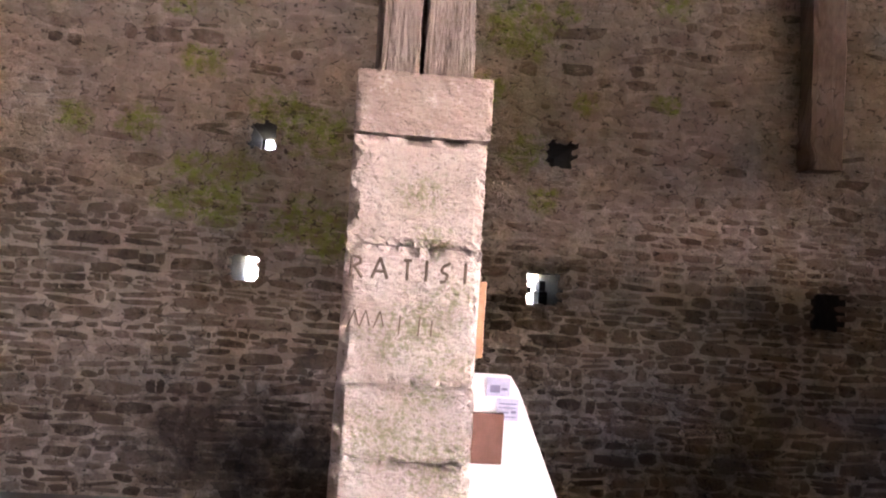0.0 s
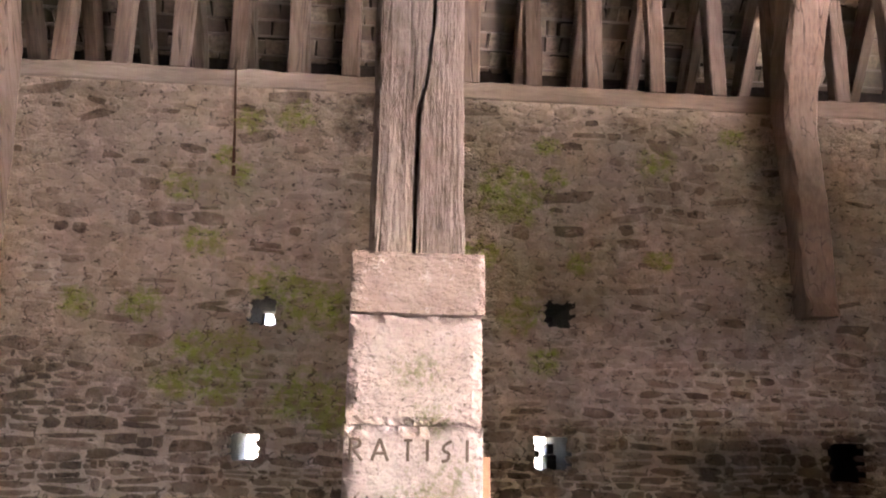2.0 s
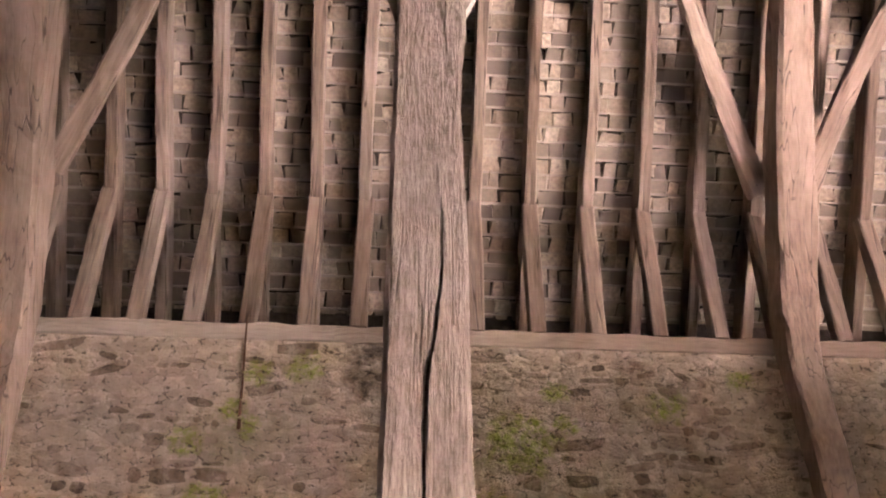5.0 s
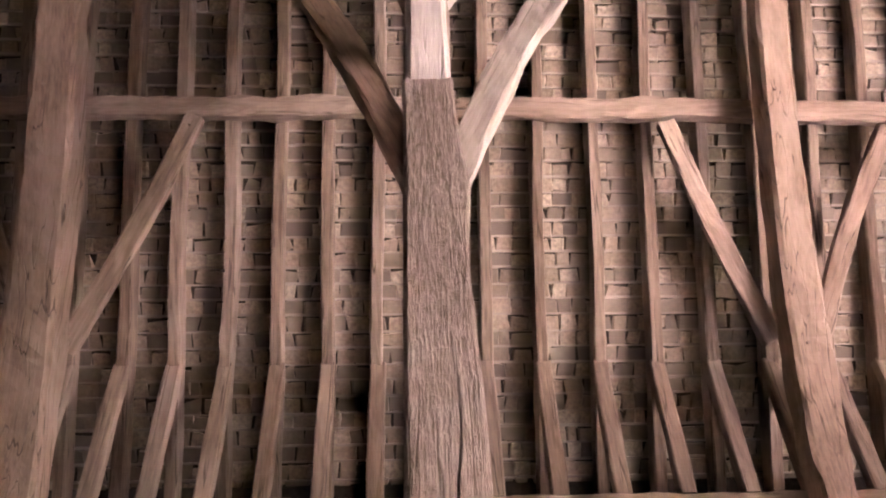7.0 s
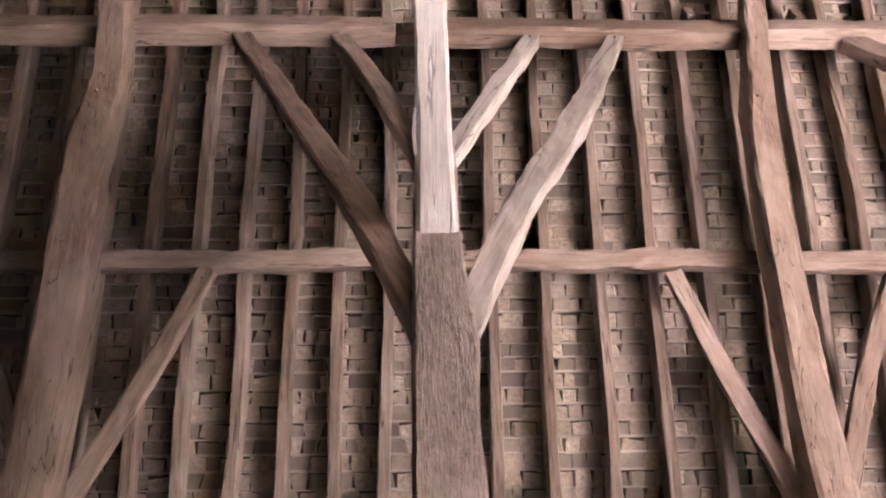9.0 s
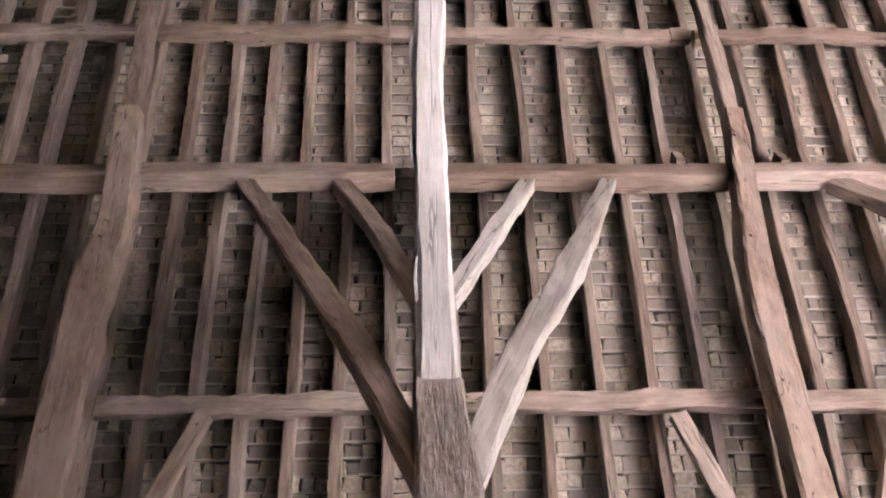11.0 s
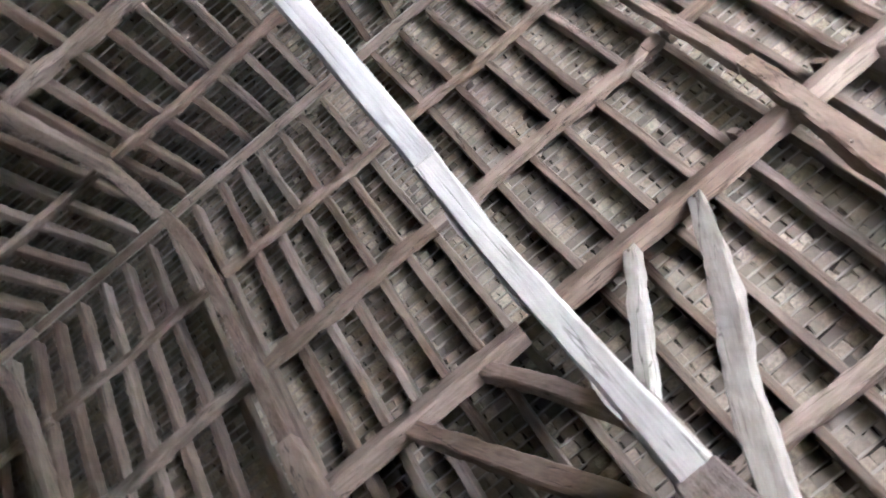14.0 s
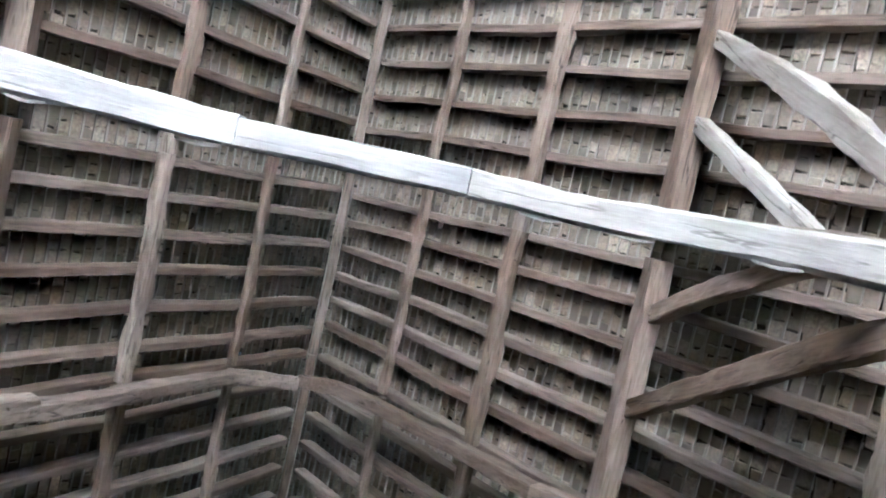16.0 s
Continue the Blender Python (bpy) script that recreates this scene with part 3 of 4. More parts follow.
L_BLADE = [(-2.84, 5.61, 2.64), (-2.84, 5.6, 3.5), (-2.86, 5.54, 4.35), (-2.95, 5.28, 5.3), (-2.93, 4.72, 6.25), (-2.92, 3.62, 8.0), (-2.83, 3.2, 8.62), (-2.92, 2.46, 9.8)]
RW, RD = [0.25, 0.25, 0.27, 0.35, 0.29, 0.28, 0.24, 0.18], [0.24, 0.24, 0.26, 0.3, 0.3, 0.28, 0.26, 0.2]
LW = [0.34, 0.34, 0.36, 0.43, 0.4, 0.35, 0.32, 0.23]
for side in (1, -1):
    cruck(0, R_BLADE, RW, RD, 11 + side, side, "crooked oak cruck blade rising from the wall")
    cruck(0, L_BLADE, LW, RD, 21 + side, side, "broad oak cruck blade rising from the wall")
    cruck(-3.05, L_BLADE, LW, RD, 31 + side, side, "broad oak cruck blade rising from the wall")
    cruck(3.1, R_BLADE, RW, RD, 41 + side, side, "crooked oak cruck blade rising from the wall")

# upper crucks: curved pieces that meet below the ridge
ARCH_N = [(0, 2.55, 9.7), (0, 2.1, 10.4), (0, 1.72, 10.95), (0, 1.03, 11.78), (0, 0.36, 12.43), (0, -0.2, 12.5)]
ARCH_S = [(0, -2.75, 9.6), (0, -2.26, 10.3), (0, -1.65, 11.3), (0, -1.1, 12.1), (0, -0.75, 12.3), (0, -0.2, 12.43)]
for x in (X_LEFT, -6.0):
    for nm, pts in (("n", ARCH_N), ("s", ARCH_S)):
        ob = timber("upper_cruck", [(x - (0.02 if nm == "s" else 0), y, z) for _, y, z in pts], 0.165, [0.23, 0.22, 0.2, 0.19, 0.17, 0.14], (0, 0, 1), M_RAFTER, 60 + int(x) + len(nm) + (5 if nm == "s" else 0), 0.12, 0.014, 0.02)
        tagged(ob, "curved oak upper cruck bending towards the ridge", "cruck blade", "upper crucks")
for side in (1, -1):
    for x0 in (X_RIGHT, 6.3):
        pts = mirror([(x0 + 0.12, 2.46, 9.85), (x0 + 0.06, 1.45, 11.35), (x0 + 0.01, 0.8, 12.28), (x0, 0.15, 13.2)], side)
        ob = timber("upper_principal", pts, [0.17, 0.16, 0.15, 0.14], 0.17, upn(side), M_FRAME, 71 + side, 0.15, 0.012, 0.03)
        tagged(ob, "slim crooked oak principal above the plate", "rafter", "upper principals")

# wind braces between blades and lower purlins
WIND = [((3.08, 5.36, 5.6), (2.28, 4.36, 7.27)), ((-2.8, 5.38, 5.58), (-1.84, 4.34, 7.3)), ((3.5, 5.33, 5.65), (4.28, 4.38, 7.24)), ((-3.08, 5.36, 5.6), (-4.0, 4.36, 7.27))]
for side in (1, -1):
    for k, (p, q) in enumerate(WIND):
        p, q = Vector(p), Vector(q)
        mid = p.lerp(q, 0.5) + Vector((0.04 if k % 2 else -0.03, 0, 0.03))
        ob = timber("wind_brace", mirror([p, mid, q], side), [0.17, 0.165, 0.15], 0.1, upn(side), M_FRAME, 81 + k + side * 5, 0.12, 0.008, 0.01)
        tagged(ob, "slanting oak wind brace from blade to purlin", "brace", "wind braces")


# ---- the aisle post on its stone pillar ----
def post_data():
    """Upright oak post with a long open drying crack in its front face."""
    rows, verts, faces = 240, [], []
    z0, z1 = 2.352, 9.17
    for i in range(rows + 1):
        f = i / rows
        z = z0 + (z1 - z0) * f
        q = min(1, (z - z0) / 3.4)
        xl = -0.028 - 0.012 * q + 0.012 * noise.noise((z * 1.3, 1, 0)) + 0.006 * noise.noise((z * 6, 1, 0))
        xr = 0.332 - 0.055 * q + 0.03 * math.exp(-((z - 4.9) / 0.3) ** 2) + 0.012 * noise.noise((z * 1.3, 7, 0)) + 0.006 * noise.noise((z * 6, 7, 0))
        yf = 2.853 + 0.008 * noise.noise((z * 1.7, 3, 0))
        yb = yf + 0.34
        if z > 5.86:
            xl, xr, yf = xl + 0.01, xr - 0.01, yf + 0.01
        w = xr - xl
        g = max(0.0, min(1.0, (z - 2.65) / 0.8))
        uc = 0.46 + 0.21 * g * g * (3 - 2 * g) + 0.03 * noise.noise((z * 2.1, 4, 0)) + 0.03 * noise.noise((z * 6, 4, 0)) + 0.015 * noise.noise((z * 17, 4, 0))
        open_ = max(0.0, 1.0 - abs(z - 2.75) / 1.1) * 0.03 * (0.7 + 0.6 * noise.noise((z * 7, 6, 0))) + max(0.0, 0.006 * noise.noise((z * 3, 8, 0)))
        deep = open_ * 2.6
        if open_ < 0.002:
            open_, deep = 0.03, 0.0
        front = [0.0, 0.06, 0.18, 0.3, uc - open_ * 1.2 - 0.01, uc, uc + open_ * 1.2 + 0.01, 0.72, 0.84, 0.94, 1.0]
        front.sort()
        ring = []
        for j, u in enumerate(front):
            d = 0.007 * noise.noise((u * 9, z * 2.2, 2)) + 0.005 * noise.noise((u * 25, z * 5, 2))
            if u in (0.0, 1.0):
                d += 0.018
            if u == uc:
                d += deep
            ring.append((xl + u * w, yf + d, z))
        for u in (0.35, 0.7):
            ring.append((xr + 0.008 * noise.noise((z * 4, u * 9, 5)), yf + u * 0.34, z))
        ring += [(xr - 0.02, yb, z), (xl + 0.02, yb, z)]
        for u in (0.7, 0.35):
            ring.append((xl + 0.008 * noise.noise((z * 4, u * 9, 8)), yf + u * 0.34, z))
        k = len(ring)
        verts += ring
        if i:
            o = (i - 1) * k
            faces += [(o + a, o + (a + 1) % k, o + k + (a + 1) % k, o + k + a) for a in range(k)]
    faces += [tuple(range(k))[::-1], tuple(range(rows * k, rows * k + k))]
    # local x runs up the post
    m = Matrix(((0, 0, 1, 0), (0, 1, 0, 0), (-1, 0, 0, 0), (0, 0, 0, 1)))
    verts = [m @ Vector((x - 0.15, y - 3.02, z - z0)) for x, y, z in verts]
    return verts, faces, Matrix.Translation((0.15, 3.02, z0)) @ m.inverted()


pv, pf, pm = post_data()
post = put("aisle_post", mesh_of("aisle_post", pv, pf, M_POST), None, pm)
tagged(post, "stout weathered oak post with a long open crack", "post", "aisle posts")


def rough_block(x0, x1, y0, y1, z0, z1, seed, chip=0.012):
    """A dressed stone with worn, chipped arrises."""
    bm = bmesh.new()
    bmesh.ops.create_cube(bm, size=1)
    bmesh.ops.subdivide_edges(bm, edges=bm.edges[:], cuts=25, use_grid_fill=True)
    for v in bm.verts:
        u = v.co.copy()
        p = Vector(((x0 + x1) / 2 + u.x * (x1 - x0), (y0 + y1) / 2 + u.y * (y1 - y0), (z0 + z1) / 2 + u.z * (z1 - z0)))
        edge = sorted((0.5 - abs(c) for c in u))
        near = max(0.0, 1 - edge[1] / 0.07)
        nv = noise.noise((p.x * 30 + seed * 3, p.y * 30, p.z * 30)) + 0.5 * noise.noise((p.x * 9, p.y * 9 + seed, p.z * 9))
        nf = noise.noise((p.x * 34 + seed, p.y * 34, p.z * 34))
        pull = near * (0.004 + chip * max(0, nv + 0.3) * 2.4) + 0.002 * nf
        centre = Vector(((x0 + x1) / 2, (y0 + y1) / 2, p.z))
        dirn = (centre - p)
        dirn.normalize()
        p += dirn * pull
        p += Vector((0, -0.003 * nf, 0))
        v.co = p
    bm.verts.index_update()
    out = [v.co.copy() for v in bm.verts], [[w.index for w in f.verts] for f in bm.faces]
    bm.free()
    return out


pillar = empty_at("stone_pillar", 0.16, 3.08, 0)
tagged(pillar, "square pillar of pale carved limestone blocks", "pillar", "stone pillars")
put("capstone", mesh_of("capstone", *rough_block(-0.09, 0.408, 2.832, 3.33, 2.125, 2.352, 1, 0.006), M_CAP), pillar, None, "pinkish limestone cap block")
COURSES = [2.12, 1.728, 1.235, 0.965, 0.5, 0.0]
for k, (a, b) in enumerate(zip(COURSES, COURSES[1:])):
    g = 0.012 * k * 0.4
    put("block", mesh_of("block", *rough_block(-0.088 - g * 0.2, 0.4 + g * 1.1, 2.84 - g * 0.3, 3.33, b, a - 0.004, 5 + k, 0.02), M_LIME), pillar)


def strokes(segs, x, z, size, y, parent, name, material, thick):
    """Carved or painted bars: segments in units of the letter's height."""
    vs, fs = [], []
    for x0, z0, x1, z1 in segs:
        a, b = Vector((x + x0 * size, 0, z + z0 * size)), Vector((x + x1 * size, 0, z + z1 * size))
        d = (b - a).normalized()
        s = Vector((d.z, 0, -d.x)) * thick / 2
        o = len(vs)
        for p in (a - s, a + s, b + s, b - s):
            vs.append(Vector((p.x, y, p.z)))
        for p in (a - s * 0.3, a + s * 0.3, b + s * 0.3, b - s * 0.3):
            vs.append(Vector((p.x, y - 0.0015, p.z)))
        fs += [(o + 4, o + 5, o + 6, o + 7), (o, o + 1, o + 5, o + 4), (o + 1, o + 2, o + 6, o + 5), (o + 2, o + 3, o + 7, o + 6), (o + 3, o, o + 4, o + 7)]
    return put(name, mesh_of(name, vs, fs, material), parent)


GLYPH = {"R": [(0, 0, 0, 1), (0, 1, 0.4, 0.95), (0.4, 0.95, 0.45, 0.7), (0.45, 0.7, 0.05, 0.5), (0.15, 0.5, 0.55, 0)],
         "A": [(0, 0, 0.36, 1), (0.36, 1, 0.75, 0), (0.15, 0.35, 0.55, 0.35)],
         "T": [(0.2, 0, 0.2, 1), (0, 0.95, 0.4, 0.95)], "I": [(0, 0, 0, 1)],
         "S": [(0.5, 0.95, 0.15, 0.75), (0.15, 0.75, 0.1, 0.5), (0.1, 0.5, 0.4, 0.4), (0.4, 0.4, 0.35, 0.1), (0.35, 0.1, 0.05, 0)]}
for ch, x in (("R", -0.062), ("A", 0.012), ("T", 0.122), ("I", 0.205), ("S", 0.252), ("I", 0.345)):
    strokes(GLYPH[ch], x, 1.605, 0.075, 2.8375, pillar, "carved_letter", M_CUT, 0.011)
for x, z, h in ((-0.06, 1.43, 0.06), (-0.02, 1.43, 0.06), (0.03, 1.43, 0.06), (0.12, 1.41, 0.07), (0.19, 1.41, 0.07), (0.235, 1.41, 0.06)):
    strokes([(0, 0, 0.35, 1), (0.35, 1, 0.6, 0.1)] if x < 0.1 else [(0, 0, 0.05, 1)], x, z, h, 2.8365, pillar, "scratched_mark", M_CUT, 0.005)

# ---- tie beam across the nave, in three scarfed lengths, and its south post ----
tie = empty_at("tie_beam", 0.1, 0, 5.83)
tagged(tie, "pale whitened oak tie beam spanning the nave", "beam")
T_N = [(0.118, 2.87, 5.975), (0.087, 2.2, 5.975), (0.045, 1.25, 5.975), (0.04, 0.9, 5.975), (0.053, 0.435, 5.975)]
T_M = [(0.053, 0.43, 5.972), (0.048, -0.15, 5.972), (0.042, -0.72, 5.972)]
T_S = [(0.045, -0.725, 5.975), (0.06, -1.3, 5.975), (0.085, -1.8, 5.975), (0.11, -3.0, 5.975)]
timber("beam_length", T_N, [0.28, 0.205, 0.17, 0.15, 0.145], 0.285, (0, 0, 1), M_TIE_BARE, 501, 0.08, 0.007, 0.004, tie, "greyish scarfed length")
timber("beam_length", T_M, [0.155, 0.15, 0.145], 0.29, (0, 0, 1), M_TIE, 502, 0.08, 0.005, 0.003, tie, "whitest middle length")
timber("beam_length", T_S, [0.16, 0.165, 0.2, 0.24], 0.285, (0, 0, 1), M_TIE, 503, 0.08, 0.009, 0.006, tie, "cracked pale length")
for k, (y0, y1, x) in enumerate(((2.3, 2.0, -0.008), (1.45, 1.2, -0.034), (0.95, 0.72, -0.03), (-0.78, -1.0, -0.034), (-1.6, -1.78, -0.014))):
    timber("bark_edge", [(x - 0.01, y0, 5.865), (x - 0.022, (y0 + y1) / 2, 5.855), (x - 0.012, y1, 5.865)], [0.01, 0.016, 0.01], 0.02, (0, 0, 1), M_TIE_BARE, 520 + k, 0.04, 0.004, 0.004, tie, "ragged strip of pale sapwood")

spin = Matrix.Translation((0.3, 2 * Y_RIDGE, 0)) @ Matrix.Rotation(math.pi, 4, "Z")
south_post = copy_thing(post, spin @ post.matrix_basis)
south_pillar = copy_thing(pillar, spin @ pillar.matrix_basis)

# braces from the posts up to the plates; right-hand ones coloured paler, as lit
BR = [([(0.2, 3.02, 4.97), (0.62, 3.0, 6.15), (1.06, 3.0, 7.07), (1.5, 3.0, 8.1), (1.94, 3.0, 9.2)], [0.2, 0.22, 0.23, 0.21, 0.17], M_BRACE_LIT),
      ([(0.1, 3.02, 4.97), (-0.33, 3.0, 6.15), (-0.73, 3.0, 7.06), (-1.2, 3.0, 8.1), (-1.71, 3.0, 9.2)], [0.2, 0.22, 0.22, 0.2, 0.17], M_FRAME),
      ([(0.16, 3.02, 6.85), (0.68, 3.02, 8.15), (1.12, 3.02, 9.22)], [0.16, 0.17, 0.15], M_BRACE_LIT),
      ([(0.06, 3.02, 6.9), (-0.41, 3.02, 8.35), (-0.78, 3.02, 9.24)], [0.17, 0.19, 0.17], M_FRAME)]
for side in (1, -1):
    for k, (pts, w, mt) in enumerate(BR):
        ob = timber("post_brace", mirror(pts, side), [v * 0.95 for v in w], 0.15, (0, -side, 0), mt, 600 + k * 3 + side, 0.12, 0.01, 0.012)
        tagged(ob, "curved oak brace from post to arcade plate", "brace", "post braces")

# next aisle post to the east, with the brace that reaches into the bay
shift = Matrix.Translation((6.1, 0, 0))
east_post = copy_thing(post, shift @ post.matrix_basis)
east_pillar = copy_thing(pillar, shift @ pillar.matrix_basis)
ob = timber("post_brace", [(6.12, 3.0, 5.6), (5.4, 3.0, 7.2), (4.85, 3.0, 8.2), (4.27, 3.0, 9.2)], [0.22, 0.24, 0.26, 0.3], 0.16, (0, -1, 0), M_FRAME, 660, 0.12, 0.012, 0.015)
tagged(ob, "broad curved oak brace from post to arcade plate", "brace", "post braces")

def pegs(ob, places, side):
    """Oak pegs, as parts of the timber that they hold; each stands proud of its face."""
    for p in places:
        vs, fs = [], []
        for i in range(10):
            a = 2 * math.pi * i / 10
            for dy, r in ((0.05, 0.016), (-0.012, 0.014)):
                vs.append(Vector((p[0] + r * math.cos(a), p[1] + side * dy, p[2] + r * math.sin(a))))
        fs = [tuple(range(1, 20, 2))] + [(2 * i, 2 * i + 1, (2 * i + 3) % 20, (2 * i + 2) % 20) for i in range(10)]
        put("peg", mesh_of("peg", vs, fs, M_RAFTER), ob)


for ob in [o for o in scene.collection.objects if o.name.startswith("post_brace")]:
    ends = [ob.matrix_basis @ Vector((t, 0, 0)) for t in (0.12, (ob.data.vertices[-1].co.x - 0.1))]
    side = 1 if ends[0].y > 0 else -1
    pegs(ob, [(e.x, Y_RIDGE + side * (2.925 - Y_RIDGE), e.z) for e in ends], side)
for ob in [o for o in scene.collection.objects if o.name.startswith("wind_brace")]:
    ends = [ob.matrix_basis @ Vector((t, 0, -0.04)) for t in (0.1, (ob.data.vertices[-1].co.x - 0.09))]
    pegs(ob, [tuple(e) for e in ends], 1 if ends[0].y > 0 else -1)

for ob in [o for o in scene.collection.objects if o.name.startswith("cruck_blade")]:
    zs = sorted(ob.data.vertices, key=lambda q: q.co.x)
    for t in (0.35, 0.62, 0.8, 0.95):
        xx = zs[-1].co.x * t
        near_v = [q.co for q in zs if abs(q.co.x - xx) < 0.12]
        zt = max(q.z for q in near_v)
        yc = sum(q.y for q in near_v) / len(near_v)
        vs = [Vector((xx + 0.016 * math.cos(a * math.pi / 5), yc + 0.05 + 0.016 * math.sin(a * math.pi / 5), zt + dz)) for a in range(10) for dz in (-0.06, 0.006)]
        fs = [tuple(range(1, 20, 2))] + [(2 * i, (2 * i + 2) % 20, (2 * i + 3) % 20, 2 * i + 1) for i in range(10)]
        peg = put("peg", mesh_of("peg", vs, fs, M_RAFTER))
        peg.parent = ob

# ---- small things by the pillar and on the wall ----
board = put("leaning_board", None, None, Matrix.Translation((0.6, 3.2, 0)))
tagged(board, "white painted board with printed labels leaning beside the pillar", "board")
prof = [(0.42, 0.0), (1.17, 0.0), (0.82, 0.774), (0.64, 1.19), (0.604, 1.245), (0.585, 1.252), (0.42, 1.252)]
bv = [(x, 3.2, z) for x, z in prof] + [(x, 3.225, z) for x, z in prof]
kk = len(prof)
put("panel", mesh_of("panel", bv, [tuple(range(kk)), tuple(range(kk, 2 * kk))[::-1]] + [(i, i + kk, (i + 1) % kk + kk, (i + 1) % kk) for i in range(kk)], M_WHITE), board)
put("label_sheet", mesh_of("label_sheet", *box_data(0.505, 0.6, 3.193, 3.198, 1.165, 1.24), M_PAPER), board, None, "lilac printed label")
put("label_sheet", mesh_of("label_sheet", *box_data(0.55, 0.64, 3.193, 3.198, 1.07, 1.158), M_PAPER), board, None, "lilac printed table")
for k, (x0, x1, z0, z1) in enumerate(((0.52, 0.56, 1.18, 1.21), (0.565, 0.59, 1.19, 1.2), (0.56, 0.63, 1.135, 1.14), (0.56, 0.63, 1.12, 1.124), (0.56, 0.6, 1.1, 1.105), (0.56, 0.63, 1.083, 1.087), (0.61, 0.63, 1.1, 1.11))):
    put("text_bar", mesh_of("text_bar", *box_data(x0, x1, 3.189, 3.192, z0, z1), M_INK), board)
put("brown_card", mesh_of("brown_card", *box_data(0.45, 0.578, 3.16, 3.19, 0.9, 1.1, 0.003), M_BROWN), board, None, "brown card fixed to the board")
stick = put("marker_stick", mesh_of("marker_stick", *box_data(0.402, 0.462, 3.08, 3.105, 1.323, 1.621, 0.003), M_STICK))
tagged(stick, "short orange pine stick fixed to the pillar side", "stick")
rod = timber("iron_strap", [(-1.14, 5.69, 4.43), (-1.115, 5.692, 4.0), (-1.09, 5.692, 3.56)], [0.012, 0.014, 0.03], 0.02, (0, 1, 0), M_IRON, 700, 0.1, 0.003, 0.003)
tagged(rod, "thin rusty iron strap hanging on the wall", "strap")

# rubble lodged in one wall hole; more blocks added to cut sky light in others
for x0, x1, y0, y1, z0, z1 in ((1.345, 1.42, 6.2, 6.45, 1.485, 1.6), (1.37, 1.42, 6.3, 6.5, 1.6, 1.68), (1.2, 1.31, 6.3, 6.5, 1.57, 1.63), (1.22, 1.47, 6.48, 6.6, 2.66, 2.72), (1.22, 1.375, 6.48, 6.6, 2.5, 2.67), (1.435, 1.47, 6.48, 6.6, 2.5, 2.67), (1.36, 1.44, 6.48, 6.6, 2.5, 2.61),
                               (-0.925, -0.9, 6.48, 6.6, 2.45, 2.68), (-0.82, -0.71, 6.48, 6.6, 2.45, 2.68), (-0.91, -0.81, 6.48, 6.6, 2.45, 2.575), (-0.875, -0.76, 6.48, 6.6, 1.52, 1.72),
                               (3.3, 3.45, 6.1, 6.4, 1.44, 1.6), (3.43, 3.6, 6.12, 6.42, 1.44, 1.61), (3.3, 3.46, 6.1, 6.4, 1.585, 1.73), (3.44, 3.6, 6.12, 6.4, 1.6, 1.73)):
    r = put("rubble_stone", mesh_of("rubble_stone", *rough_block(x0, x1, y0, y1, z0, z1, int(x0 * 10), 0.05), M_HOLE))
    tagged(r, "dark rubble block in a wall hole, cutting down sky light", "stone", "stones in wall holes")
# cleats on the north arcade plate
for x in (2.735, 3.833):
    c = put("wooden_cleat", mesh_of("wooden_cleat", *rough_block(x - 0.045, x + 0.045, 2.83, 2.95, 9.455, 9.68, int(x * 10), 0.02), M_FRAME))
    tagged(c, "small oak cleat on the arcade plate", "cleat", "cleats on the plate")

# ---- roof slopes: dark backing, laths, tiles ----
GAUGE = 0.142
rng = random.Random(5)


def tile_box(w, l, t):
    return [(-w / 2, 0, 0), (w / 2, 0, 0), (w / 2, l, 0), (-w / 2, l, 0), (-w / 2, 0, t), (w / 2, 0, t), (w / 2, l, t), (-w / 2, l, t)]


